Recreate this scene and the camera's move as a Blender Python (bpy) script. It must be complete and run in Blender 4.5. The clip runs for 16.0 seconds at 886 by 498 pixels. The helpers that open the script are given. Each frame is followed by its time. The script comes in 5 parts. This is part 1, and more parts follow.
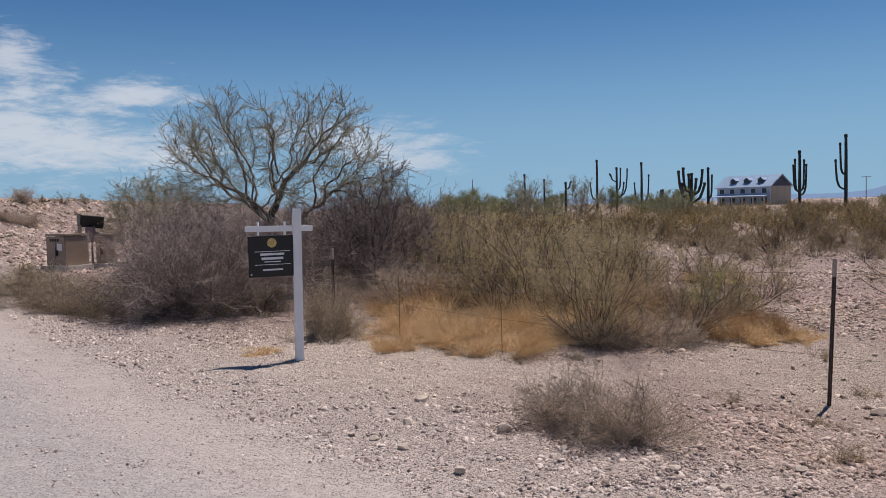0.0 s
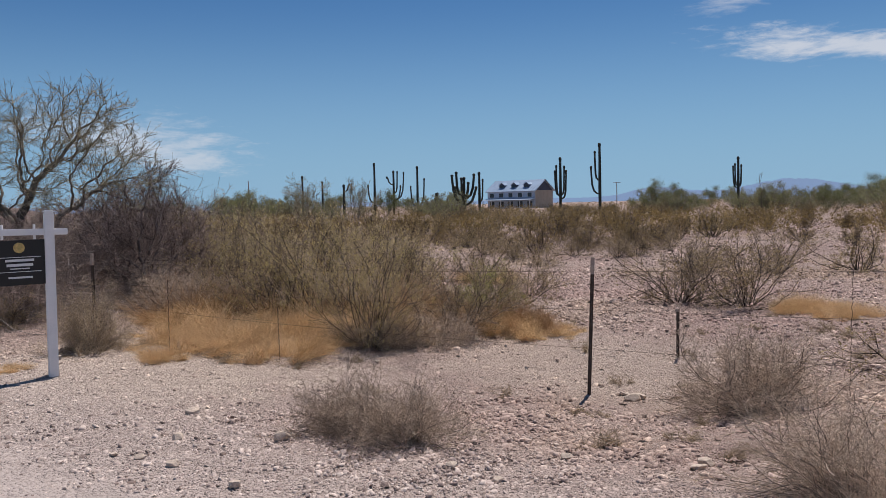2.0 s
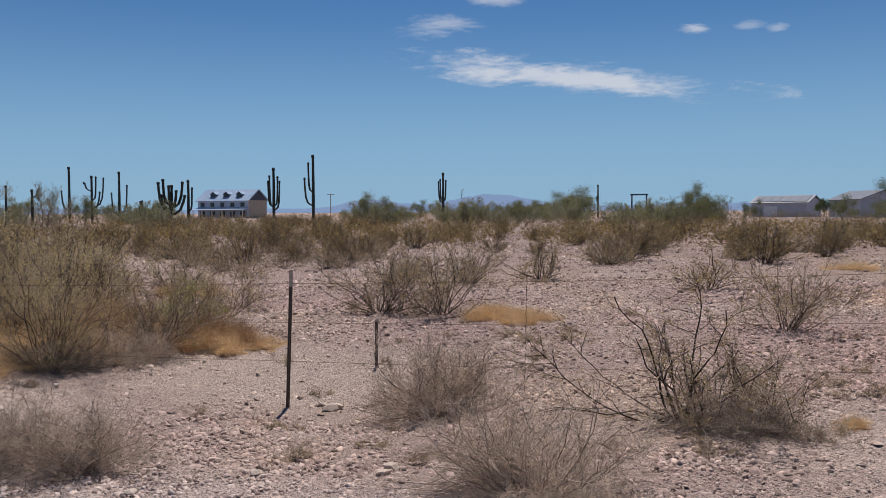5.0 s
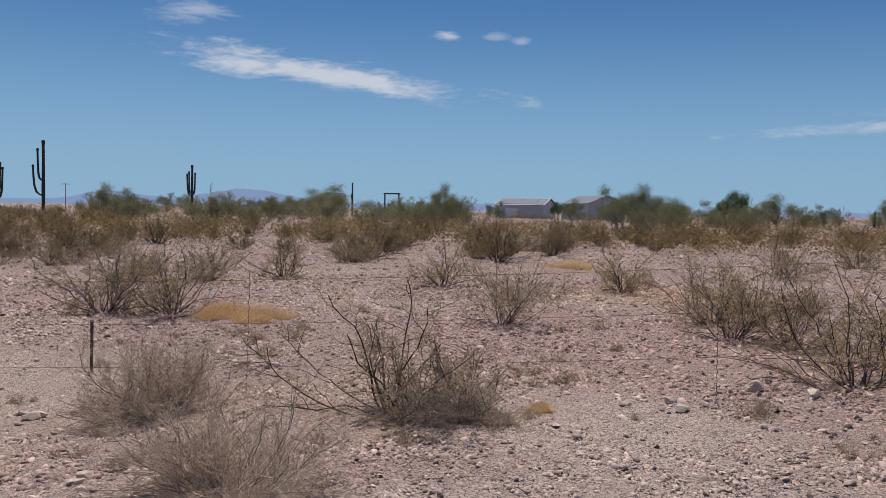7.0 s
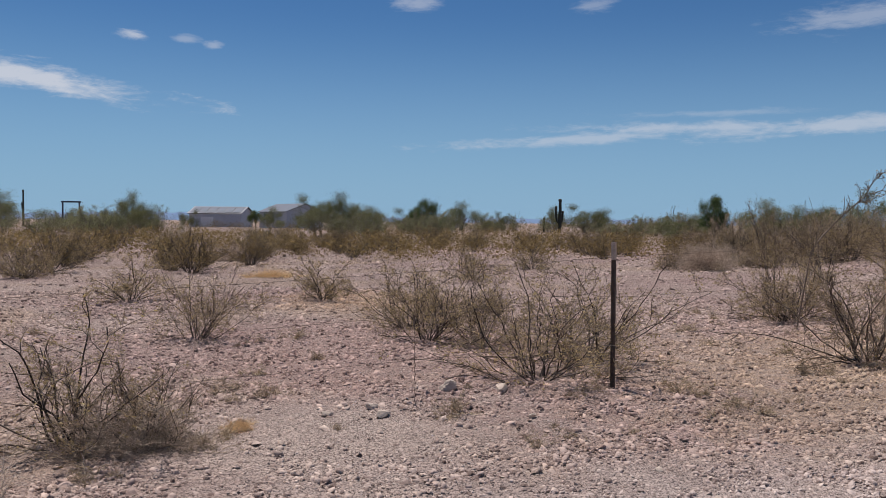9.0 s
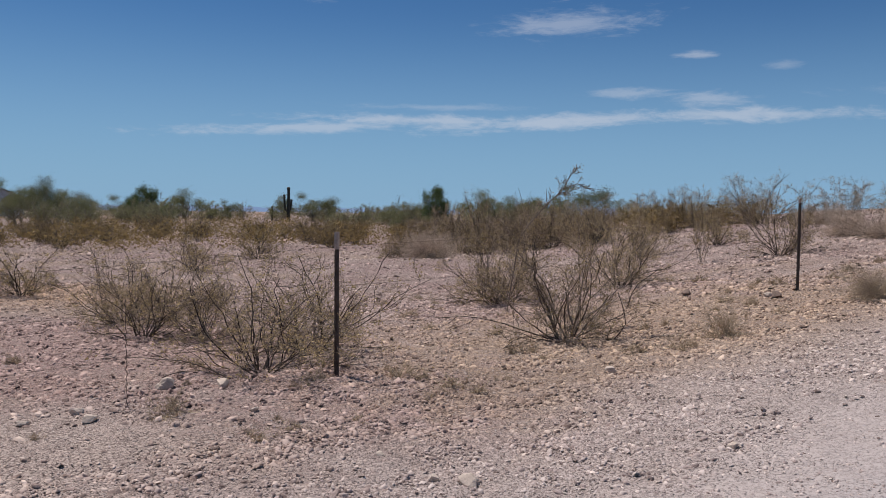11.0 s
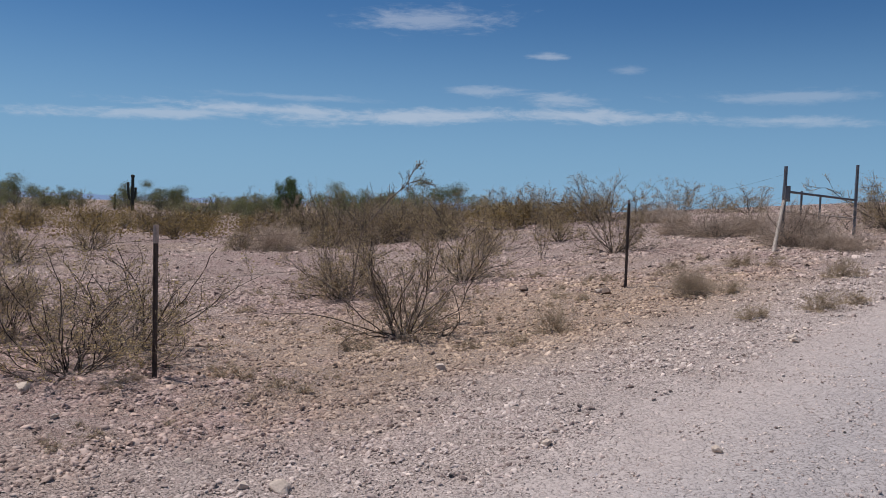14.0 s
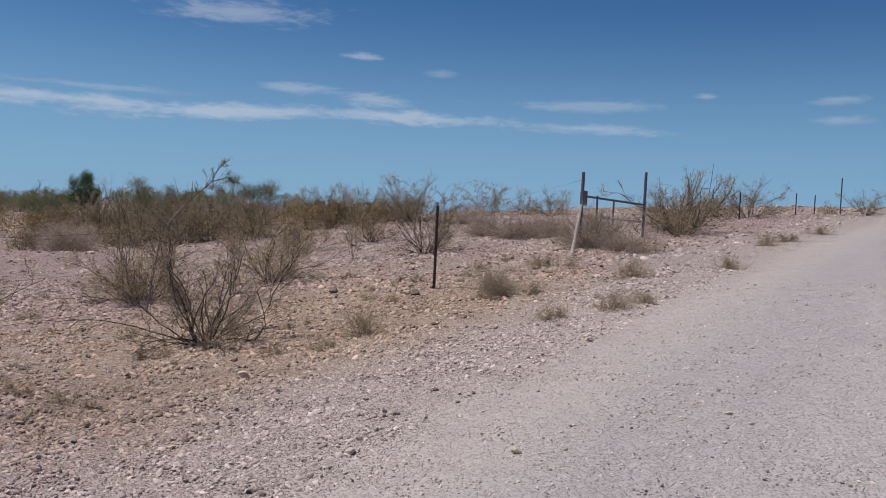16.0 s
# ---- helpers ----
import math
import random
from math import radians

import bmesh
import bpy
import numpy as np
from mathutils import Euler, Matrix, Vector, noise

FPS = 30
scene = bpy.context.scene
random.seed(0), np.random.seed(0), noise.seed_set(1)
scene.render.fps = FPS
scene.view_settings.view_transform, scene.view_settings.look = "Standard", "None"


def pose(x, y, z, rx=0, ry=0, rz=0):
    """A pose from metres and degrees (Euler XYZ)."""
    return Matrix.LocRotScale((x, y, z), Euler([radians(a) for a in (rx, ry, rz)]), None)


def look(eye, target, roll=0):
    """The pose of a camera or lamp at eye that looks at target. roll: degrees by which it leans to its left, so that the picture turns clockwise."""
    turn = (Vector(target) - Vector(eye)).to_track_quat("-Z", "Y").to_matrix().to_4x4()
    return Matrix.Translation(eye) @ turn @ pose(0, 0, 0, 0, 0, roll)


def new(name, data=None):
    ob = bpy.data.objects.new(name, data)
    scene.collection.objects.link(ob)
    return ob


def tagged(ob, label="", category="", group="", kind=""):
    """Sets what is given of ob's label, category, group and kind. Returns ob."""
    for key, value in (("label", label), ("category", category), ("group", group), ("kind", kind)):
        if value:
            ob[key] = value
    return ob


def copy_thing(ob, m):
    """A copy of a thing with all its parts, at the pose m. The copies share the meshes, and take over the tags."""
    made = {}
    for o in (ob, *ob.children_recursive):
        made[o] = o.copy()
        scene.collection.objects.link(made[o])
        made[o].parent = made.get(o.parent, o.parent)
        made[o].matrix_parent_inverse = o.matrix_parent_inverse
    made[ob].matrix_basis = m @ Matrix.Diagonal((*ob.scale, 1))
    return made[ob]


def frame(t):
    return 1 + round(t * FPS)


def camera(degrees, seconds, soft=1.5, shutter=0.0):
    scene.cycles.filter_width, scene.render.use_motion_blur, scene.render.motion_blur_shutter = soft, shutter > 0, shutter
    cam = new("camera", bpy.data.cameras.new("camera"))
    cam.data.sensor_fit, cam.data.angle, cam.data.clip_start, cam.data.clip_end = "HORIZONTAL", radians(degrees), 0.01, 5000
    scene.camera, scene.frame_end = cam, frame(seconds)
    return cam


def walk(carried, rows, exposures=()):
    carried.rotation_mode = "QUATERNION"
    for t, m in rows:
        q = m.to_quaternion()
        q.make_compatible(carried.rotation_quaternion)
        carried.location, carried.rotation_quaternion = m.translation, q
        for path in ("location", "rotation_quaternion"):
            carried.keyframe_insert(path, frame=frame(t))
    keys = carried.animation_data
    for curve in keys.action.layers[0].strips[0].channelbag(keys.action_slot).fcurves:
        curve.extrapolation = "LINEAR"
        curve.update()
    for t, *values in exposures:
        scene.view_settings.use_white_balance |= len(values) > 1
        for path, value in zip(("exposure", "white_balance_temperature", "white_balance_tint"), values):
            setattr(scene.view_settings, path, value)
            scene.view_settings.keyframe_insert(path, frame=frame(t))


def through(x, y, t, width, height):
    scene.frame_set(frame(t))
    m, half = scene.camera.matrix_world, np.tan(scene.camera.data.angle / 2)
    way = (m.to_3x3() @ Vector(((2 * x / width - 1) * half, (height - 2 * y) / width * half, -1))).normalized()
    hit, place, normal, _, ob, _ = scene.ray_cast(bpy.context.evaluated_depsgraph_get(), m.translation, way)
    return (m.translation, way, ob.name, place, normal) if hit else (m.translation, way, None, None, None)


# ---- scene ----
cam = camera(55.82, 16.0, soft=0.7)
# seconds, eye (m), yaw, pitch, roll (degrees)
ROWS = [
    (0.0, 0.090, -0.026, 1.595, 3.02, -2.85, -1.45),
    (0.5, 0.073, 0.023, 1.596, -0.14, -2.71, -1.73),
    (1.0, 0.074, 0.041, 1.592, -4.08, -2.70, -1.60),
    (1.5, 0.092, 0.053, 1.587, -8.47, -2.85, -1.38),
    (2.0, 0.110, 0.056, 1.587, -12.06, -3.03, -1.29),
    (2.5, 0.122, 0.052, 1.589, -14.54, -3.05, -1.08),
    (3.0, 0.132, 0.034, 1.583, -16.72, -2.98, -0.91),
    (3.2, 0.134, 0.049, 1.588, -17.63, -2.93, -0.68),
    (5.3, 0.258, -0.030, 1.602, -34.44, -2.52, -0.23),
    (5.5, 0.259, -0.055, 1.606, -36.45, -2.51, -0.15),
    (6.0, 0.324, -0.115, 1.614, -40.79, -2.67, -0.22),
    (6.5, 0.361, -0.215, 1.623, -44.43, -2.77, 0.37),
    (7.0, 0.418, -0.267, 1.621, -48.09, -2.66, 1.04),
    (7.5, 0.467, -0.247, 1.623, -52.54, -2.23, 1.17),
    (8.0, 0.505, -0.219, 1.615, -57.20, -2.18, 0.51),
    (8.5, 0.554, -0.196, 1.609, -61.98, -2.17, 0.36),
    (9.0, 0.587, -0.176, 1.614, -68.49, -1.83, 0.53),
    (9.5, 0.591, -0.157, 1.613, -75.09, -1.44, 0.60),
    (10.0, 0.608, -0.132, 1.614, -79.36, -1.64, 0.51),
    (10.2, 0.598, -0.135, 1.611, -81.15, -1.85, 0.51),
    (12.3, 0.716, -0.424, 1.655, -92.50, -2.61, 1.64),
    (12.5, 0.726, -0.438, 1.652, -93.20, -2.61, 1.79),
    (13.0, 0.736, -0.447, 1.655, -94.65, -2.51, 1.86),
    (13.5, 0.736, -0.442, 1.657, -95.51, -2.53, 1.75),
    (14.0, 0.754, -0.454, 1.652, -96.73, -2.65, 1.86),
    (14.5, 0.773, -0.472, 1.648, -99.86, -2.76, 2.08),
    (15.0, 0.790, -0.490, 1.652, -103.27, -2.67, 2.26),
    (15.5, 0.842, -0.515, 1.656, -106.61, -2.37, 2.31),
    (16.0, 0.855, -0.540, 1.682, -109.42, -2.22, 2.55),
]
walk(cam, [(t, pose(x, y, z, 90 + pitch, 0, yaw) @ pose(0, 0, 0, 0, 0, roll)) for t, x, y, z, yaw, pitch, roll in ROWS],
     exposures=[(0.0, -0.12, 6500, 14), (8.0, -0.17, 6500, 15), (12.0, -0.24, 6250, 14), (16.0, -0.27, 6180, 13)])

# ---- light: high clear-day sun ahead of the walk, blue sky with thin cloud ----
SUN_AZ, SUN_EL = 35.0, 66.0  # degrees from +y towards +x, and above the horizon


class Nodes:
    """Short-hand for building a node tree."""

    def __init__(self, tree):
        self.tree = tree
        tree.nodes.clear()

    def add(self, kind, **values):
        n = self.tree.nodes.new(kind)
        for key, value in values.items():
            setattr(n, key, value)
        return n

    def put(self, socket, value):
        if isinstance(value, bpy.types.NodeSocket):
            self.tree.links.new(value, socket)
        elif isinstance(value, (tuple, list)) and len(value) == 3 and socket.type == "RGBA":
            socket.default_value = (*value, 1)
        else:
            socket.default_value = value

    def math(self, op, a, b=0.0, c=0.0, clamp=False):
        n = self.add("ShaderNodeMath", operation=op, use_clamp=clamp)
        for s, v in zip(n.inputs, (a, b, c)):
            self.put(s, v)
        return n.outputs[0]

    def ramp(self, value, lo, hi, out_lo=0.0, out_hi=1.0):
        n = self.add("ShaderNodeMapRange", interpolation_type="SMOOTHSTEP")
        for s, v in zip(n.inputs[:5], (value, lo, hi, out_lo, out_hi)):
            self.put(s, v)
        return n.outputs[0]

    def mix(self, k, a, b, mode="MIX"):
        n = self.add("ShaderNodeMix", data_type="RGBA", blend_type=mode)
        self.put(n.inputs[0], k), self.put(n.inputs[6], a), self.put(n.inputs[7], b)
        return n.outputs[2]

    def noise(self, vec, scale, detail=4.0, rough=0.55, distortion=0.0):
        n = self.add("ShaderNodeTexNoise")
        self.put(n.inputs["Vector"], vec)
        self.put(n.inputs["Scale"], scale), self.put(n.inputs["Detail"], detail)
        self.put(n.inputs["Roughness"], rough), self.put(n.inputs["Distortion"], distortion)
        return n.outputs[0]

    def voronoi(self, vec, scale, feature="F1", output=0):
        n = self.add("ShaderNodeTexVoronoi", feature=feature)
        self.put(n.inputs["Vector"], vec), self.put(n.inputs["Scale"], scale)
        return n.outputs[output]

    def scaled(self, vec, s):
        n = self.add("ShaderNodeMapping")
        self.put(n.inputs["Vector"], vec), self.put(n.inputs["Scale"], s)
        return n.outputs[0]

    def bump(self, height, strength, distance, normal=None):
        n = self.add("ShaderNodeBump")
        n.inputs["Strength"].default_value, n.inputs["Distance"].default_value = strength, distance
        self.put(n.inputs["Height"], height)
        if normal is not None:
            self.put(n.inputs["Normal"], normal)
        return n.outputs[0]


def make_sky():
    world = bpy.data.worlds.new("sky")
    world.use_nodes = True
    scene.world = world
    b = Nodes(world.node_tree)
    sky = b.add("ShaderNodeTexSky", sky_type="NISHITA", sun_disc=False, sun_elevation=radians(SUN_EL), sun_rotation=radians(SUN_AZ),
                altitude=400.0, air_density=1.0, dust_density=0.05, ozone_density=5.0)
    way = b.add("ShaderNodeTexCoord").outputs["Generated"]
    sep = b.add("ShaderNodeSeparateXYZ")
    b.put(sep.inputs[0], way)
    x, y, z = sep.outputs
    az = b.math("MULTIPLY", b.math("ARCTAN2", x, y), 57.2958)
    el = b.math("MULTIPLY", b.math("ARCSINE", z), 57.2958)
    n = b.add("ShaderNodeCombineXYZ")
    b.put(n.inputs[0], az), b.put(n.inputs[1], b.math("MULTIPLY", el, 4.0))
    plane = n.outputs[0]
    fluff = b.noise(plane, 0.22, 7.0, 0.62, 0.6)
    fine = b.noise(plane, 0.9, 5.0, 0.65, 0.4)
    grain = b.math("ADD", b.math("MULTIPLY", b.math("SUBTRACT", fluff, 0.5), 1.7), b.math("MULTIPLY", b.math("SUBTRACT", fine, 0.5), 0.7))
    total = None
    # azimuth, elevation, half-width, half-height (degrees), slope, thickness
    for a0, e0, wa, we, slope, thick in CLOUDS:
        da = b.math("SUBTRACT", az, a0)
        u = b.math("DIVIDE", da, wa)
        v = b.math("DIVIDE", b.math("SUBTRACT", b.math("SUBTRACT", el, e0), b.math("MULTIPLY", da, slope)), we)
        r = b.math("ADD", b.math("MULTIPLY", u, u), b.math("MULTIPLY", v, v))
        m = b.math("SUBTRACT", 1.0, b.math("SQRT", r))
        k = b.ramp(b.math("ADD", m, b.math("MULTIPLY", grain, 1.3)), 0.02, 1.0, 0.0, thick * (0.92 if a0 < 60 else 0.74))
        total = k if total is None else b.math("MAXIMUM", total, k)
    deep = b.mix(1.0, sky.outputs[0], (0.54, 0.86, 1.07), "MULTIPLY")
    clear = b.mix(b.ramp(el, 15.0, -1.0, 0.0, 0.85), deep, (4.4, 7.6, 10.7))
    colour = b.mix(total, clear, CLOUD_WHITE)
    bg, out = b.add("ShaderNodeBackground"), b.add("ShaderNodeOutputWorld")
    b.put(bg.inputs[0], colour)
    bg.inputs[1].default_value = SKY_STRENGTH
    b.tree.links.new(bg.outputs[0], out.inputs[0])


SKY_STRENGTH, CLOUD_WHITE = 0.065, (10.5, 11.2, 12.0)
CLOUDS = [
    (-31.5, 5.6, 12.5, 4.2, 0, 0.85),
    (-22.8, 7.7, 4.67, 1.32, 0, 0.85),
    (-30.1, 9.8, 2.33, 2.33, 0, 0.8),
    (-26.0, 4.2, 12.0, 2.6, -0.03, 0.85),
    (-8.4, 4.6, 8.56, 2.14, -0.1, 0.72),
    (-5.0, 3.2, 4.67, 1.09, -0.05, 0.7),
    (40.6, 8.78, 11.9, 1.15, -0.115, 0.9),
    (34.6, 9.5, 4.9, 1.3, -0.08, 0.9),
    (31.4, 12.4, 3.70, 0.93, 0.05, 0.5),
    (35.2, 14.0, 2.33, 0.54, 0, 0.55),
    (48.1, 11.6, 1.32, 0.47, -0.05, 0.75),
    (51.3, 11.6, 1.01, 0.31, 0, 0.35),
    (53.2, 11.3, 0.70, 0.31, 0, 0.4),
    (77.6, 5.7, 10.51, 0.51, 0.05, 0.62),
    (93.1, 6.2, 12.84, 0.66, 0.05, 0.75),
    (66.6, 14.5, 1.87, 0.70, 0, 0.55),
    (78.4, 14.3, 1.71, 0.58, 0.05, 0.4),
    (95.6, 12.7, 6.6, 1.2, 0.03, 0.5),
    (103.5, 10.5, 1.95, 0.39, 0, 0.55),
    (108.8, 9.6, 1.32, 0.35, 0, 0.3),
    (104.1, 7.6, 3.31, 0.86, 0, 0.5),
    (99.6, 8.1, 3.50, 0.47, 0, 0.45),
    (86.6, 7.2, 7.00, 0.31, 0, 0.3),
    (106.7, 6.6, 10.12, 0.62, -0.02, 0.7),
    (85.9, 6.3, 15.56, 0.54, 0.0, 0.7),
    (118.6, 7.8, 8.17, 0.54, 0.0, 0.35),
    (118.7, 6.3, 5.84, 0.43, 0, 0.5),
    (121.1, 6.1, 5.06, 0.35, 0, 0.4),
    (134.1, 8.2, 2.33, 0.43, 0.05, 0.4),
    (134.4, 7.0, 2.33, 0.43, 0, 0.35),
    (126.3, 8.5, 1.01, 0.27, 0, 0.4),
    (117.2, 7.7, 6.23, 0.39, 0, 0.35),
]
make_sky()
sun = new("sun", bpy.data.lights.new("sun", "SUN"))
sun.data.energy, sun.data.angle, sun.data.color = 5.0, radians(0.53), (1.0, 0.955, 0.89)
sa, se = radians(SUN_AZ), radians(SUN_EL)
sun.matrix_world = look((40 * math.sin(sa) * math.cos(se), 40 * math.cos(sa) * math.cos(se), 40 * math.sin(se)), (0, 0, 0))


# ---- materials ----
def material(name):
    m = bpy.data.materials.new(name)
    m.use_nodes = True
    b = Nodes(m.node_tree)
    shader, out = b.add("ShaderNodeBsdfPrincipled"), b.add("ShaderNodeOutputMaterial")
    b.tree.links.new(shader.outputs[0], out.inputs[0])
    return m, b, shader


def where(b):
    return b.add("ShaderNodeNewGeometry").outputs["Position"]


def local(b):
    return b.add("ShaderNodeTexCoord").outputs["Object"]


def plain(name, colour, rough=0.7, metal=0.0, scale=8.0, vary=0.25, bump=0.0, grime=None):
    """A surface with soft variation of tone at two scales, and a fine relief."""
    m, b, s = material(name)
    vec = local(b)
    big, small = b.noise(vec, scale, 3.0), b.noise(vec, scale * 9, 4.0)
    k = b.math("ADD", b.math("MULTIPLY", big, 0.6), b.math("MULTIPLY", small, 0.4))
    dark = tuple(c * (1 - vary) for c in colour)
    light = tuple(min(1, c * (1 + vary)) for c in colour)
    col = b.mix(b.ramp(k, 0.3, 0.7), dark, light)
    if grime:
        col = b.mix(b.ramp(b.noise(vec, scale * 2.3, 6.0, 0.7), 0.52, 0.72, 0.0, 0.8), col, grime)
    b.put(s.inputs["Base Color"], col)
    s.inputs["Roughness"].default_value, s.inputs["Metallic"].default_value = rough, metal
    if bump:
        b.put(s.inputs["Normal"], b.bump(small, 0.6, bump))
    return m


def plant(name, dark, light, rough=0.75, through=0.0, random_shift=0.35):
    """Twigs, leaves and blades: each piece and each plant has its own tone."""
    m, b, s = material(name)
    g, o = b.add("ShaderNodeNewGeometry"), b.add("ShaderNodeObjectInfo")
    k = b.math("ADD", b.math("MULTIPLY", g.outputs["Random Per Island"], 1 - random_shift), b.math("MULTIPLY", o.outputs["Random"], random_shift))
    col = b.mix(k, dark, light)
    b.put(s.inputs["Base Color"], col)
    s.inputs["Roughness"].default_value = rough
    s.inputs["Specular IOR Level"].default_value = 0.25
    if through:
        t, mixer = b.add("ShaderNodeBsdfTranslucent"), b.add("ShaderNodeMixShader")
        b.put(t.inputs[0], col)
        mixer.inputs[0].default_value = through
        out = next(n for n in b.tree.nodes if n.type == "OUTPUT_MATERIAL")
        b.tree.links.new(s.outputs[0], mixer.inputs[1])
        b.tree.links.new(t.outputs[0], mixer.inputs[2])
        b.tree.links.new(mixer.outputs[0], out.inputs[0])
    return m


def road_coord(b, pos, x, y):
    """Wandering distance from the road's middle line, the same for soil and stones: below 3 is graded road."""
    d = b.math("ADD", b.math("MULTIPLY", x, 0.73), b.math("MULTIPLY", y, 0.68))
    d = b.math("ADD", d, b.math("MULTIPLY", b.math("SUBTRACT", b.noise(pos, 0.5, 4.0), 0.5), 1.0))
    return b.math("ADD", d, b.math("MULTIPLY", b.math("MINIMUM", b.math("ADD", y, 2.0), 0.0), -0.12))


# tinted spots of soil: x, y, radius, colour, share
SPOTS = ((10.5, -3.2, 6.5, (0.48, 0.345, 0.23), 0.8), (-1.2, 8.9, 2.9, (0.66, 0.54, 0.44), 0.95), (3.4, 8.8, 2.0, (0.58, 0.465, 0.38), 0.8),
         (9.4, 4.4, 4.2, (0.41, 0.275, 0.24), 0.75), (5.6, 2.7, 1.5, (0.60, 0.48, 0.40), 0.7), (16.0, 7.5, 2.6, (0.50, 0.33, 0.20), 0.7),
         (8.0, -0.6, 1.6, (0.34, 0.245, 0.175), 0.6))


def earth_tone(b, pos, x, y, mid):
    """The soil's own colour, pale sand to pinkish brown."""
    broad, hues = b.noise(pos, 0.35, 4.0), b.noise(pos, 0.22, 3.0, 0.5, 0.8)
    soil = b.mix(b.ramp(broad, 0.35, 0.65), (0.37, 0.263, 0.224), (0.475, 0.36, 0.305))
    soil = b.mix(b.ramp(mid, 0.45, 0.68, 0.0, 0.7), soil, (0.53, 0.415, 0.35))
    soil = b.mix(b.ramp(hues, 0.50, 0.64, 0.0, 0.55), soil, (0.41, 0.277, 0.25))
    soil = b.mix(b.ramp(hues, 0.48, 0.36, 0.0, 0.6), soil, (0.44, 0.32, 0.23))
    for px, py, wide, tone, k in SPOTS:
        ex, ey = b.math("SUBTRACT", x, px), b.math("SUBTRACT", y, py)
        away = b.math("SQRT", b.math("ADD", b.math("MULTIPLY", ex, ex), b.math("MULTIPLY", ey, ey)))
        away = b.math("ADD", away, b.math("MULTIPLY", b.math("SUBTRACT", mid, 0.5), wide * 1.4))
        soil = b.mix(b.ramp(away, wide, wide * 0.35, 0.0, k), soil, tone)
    return soil


def ground_material():
    m, b, s = material("desert_soil")
    pos = where(b)
    sep = b.add("ShaderNodeSeparateXYZ")
    b.put(sep.inputs[0], pos)
    x, y, _ = sep.outputs
    mid, fine, crevices = b.noise(pos, 2.2, 5.0, 0.6), b.noise(pos, 22.0, 5.0, 0.65), b.noise(pos, 60.0, 4.0, 0.75)
    soil = earth_tone(b, pos, x, y, mid)
    # fine dark noise puts the small shade between stones into the soil colour
    soil = b.mix(b.ramp(crevices, 0.54, 0.40, 0.0, 0.8), soil, (0.13, 0.092, 0.078))
    # small pebbles bedded in the crust, in two sizes
    warp = b.add("ShaderNodeVectorMath", operation="ADD")
    b.put(warp.inputs[0], pos), b.put(warp.inputs[1], b.scaled(b.add("ShaderNodeTexNoise").outputs[1], (0.02, 0.02, 0.02)))
    spot = warp.outputs[0]
    stones = []
    for size, share in ((55.0, 0.25), (26.0, 0.55)):
        hue = b.add("ShaderNodeSeparateColor")
        b.put(hue.inputs[0], b.voronoi(spot, size, output=1))
        bed = b.math("MULTIPLY", b.ramp(b.voronoi(spot, size), 0.52, 0.34), b.ramp(hue.outputs[1], share, share + 0.1))
        tone = b.mix(hue.outputs[0], (0.24, 0.17, 0.145), (0.58, 0.47, 0.40))
        soil = b.mix(b.math("MULTIPLY", bed, 0.7), soil, tone)
        stones.append((bed, tone))
    stone, tone = b.math("MAXIMUM", stones[0][0], stones[1][0]), stones[0][1]
    # the graded road: a smooth pale shoulder, then greyer fine gravel with wheel tracks
    d = road_coord(b, pos, x, y)
    verge, shoulder, lane = b.ramp(d, 5.6, 3.4), b.ramp(d, 3.5, 2.5), b.ramp(d, 2.7, 1.7)
    track = b.math("ADD", b.math("MULTIPLY", b.math("SINE", b.math("MULTIPLY", d, 3.1)), 0.26), b.noise(pos, 0.8, 4.0))
    gravel = b.mix(fine, (0.305, 0.272, 0.26), (0.46, 0.412, 0.39))
    gravel = b.mix(b.ramp(track, 0.36, 0.64, 0.0, 0.6), gravel, (0.43, 0.385, 0.362))
    # the same painted shade between grains, here and on shoulder and verge
    gravel = b.mix(b.ramp(crevices, 0.50, 0.37, 0.0, 0.7), gravel, (0.20, 0.175, 0.16))
    gravel = b.mix(b.ramp(b.noise(pos, 0.9, 6.0, 0.7), 0.54, 0.68, 0.0, 0.5), gravel, (0.37, 0.335, 0.325))
    gravel = b.mix(b.math("MULTIPLY", stones[0][0], 0.12), gravel, tone)
    strip = b.mix(fine, (0.36, 0.30, 0.272), (0.51, 0.437, 0.395))
    strip = b.mix(b.ramp(crevices, 0.48, 0.36, 0.0, 0.5), strip, (0.26, 0.21, 0.185))
    pale = b.mix(b.math("MULTIPLY", stone, 0.55), b.mix(mid, (0.48, 0.39, 0.342), (0.63, 0.52, 0.46)), tone)
    pale = b.mix(b.ramp(crevices, 0.52, 0.40, 0.0, 0.6), pale, (0.18, 0.145, 0.13))
    col = b.mix(b.math("MULTIPLY", verge, 0.85), soil, pale)
    col = b.mix(b.math("MULTIPLY", shoulder, 0.8), col, strip)
    col = b.mix(b.math("MULTIPLY", lane, 0.85), col, gravel)
    b.put(s.inputs["Base Color"], col)
    s.inputs["Roughness"].default_value = 0.95
    s.inputs["Specular IOR Level"].default_value = 0.15
    rough = b.math("ADD", b.math("MULTIPLY", stone, 0.8), b.math("ADD", b.math("MULTIPLY", fine, 0.6), b.math("MULTIPLY", crevices, 0.3)))
    relief = b.math("MULTIPLY", rough, b.math("SUBTRACT", 1.0, b.math("MULTIPLY", shoulder, 0.8)))
    n1 = b.bump(relief, 1.0, 0.04)
    b.put(s.inputs["Normal"], b.bump(mid, 0.7, 0.1, n1))
    return m


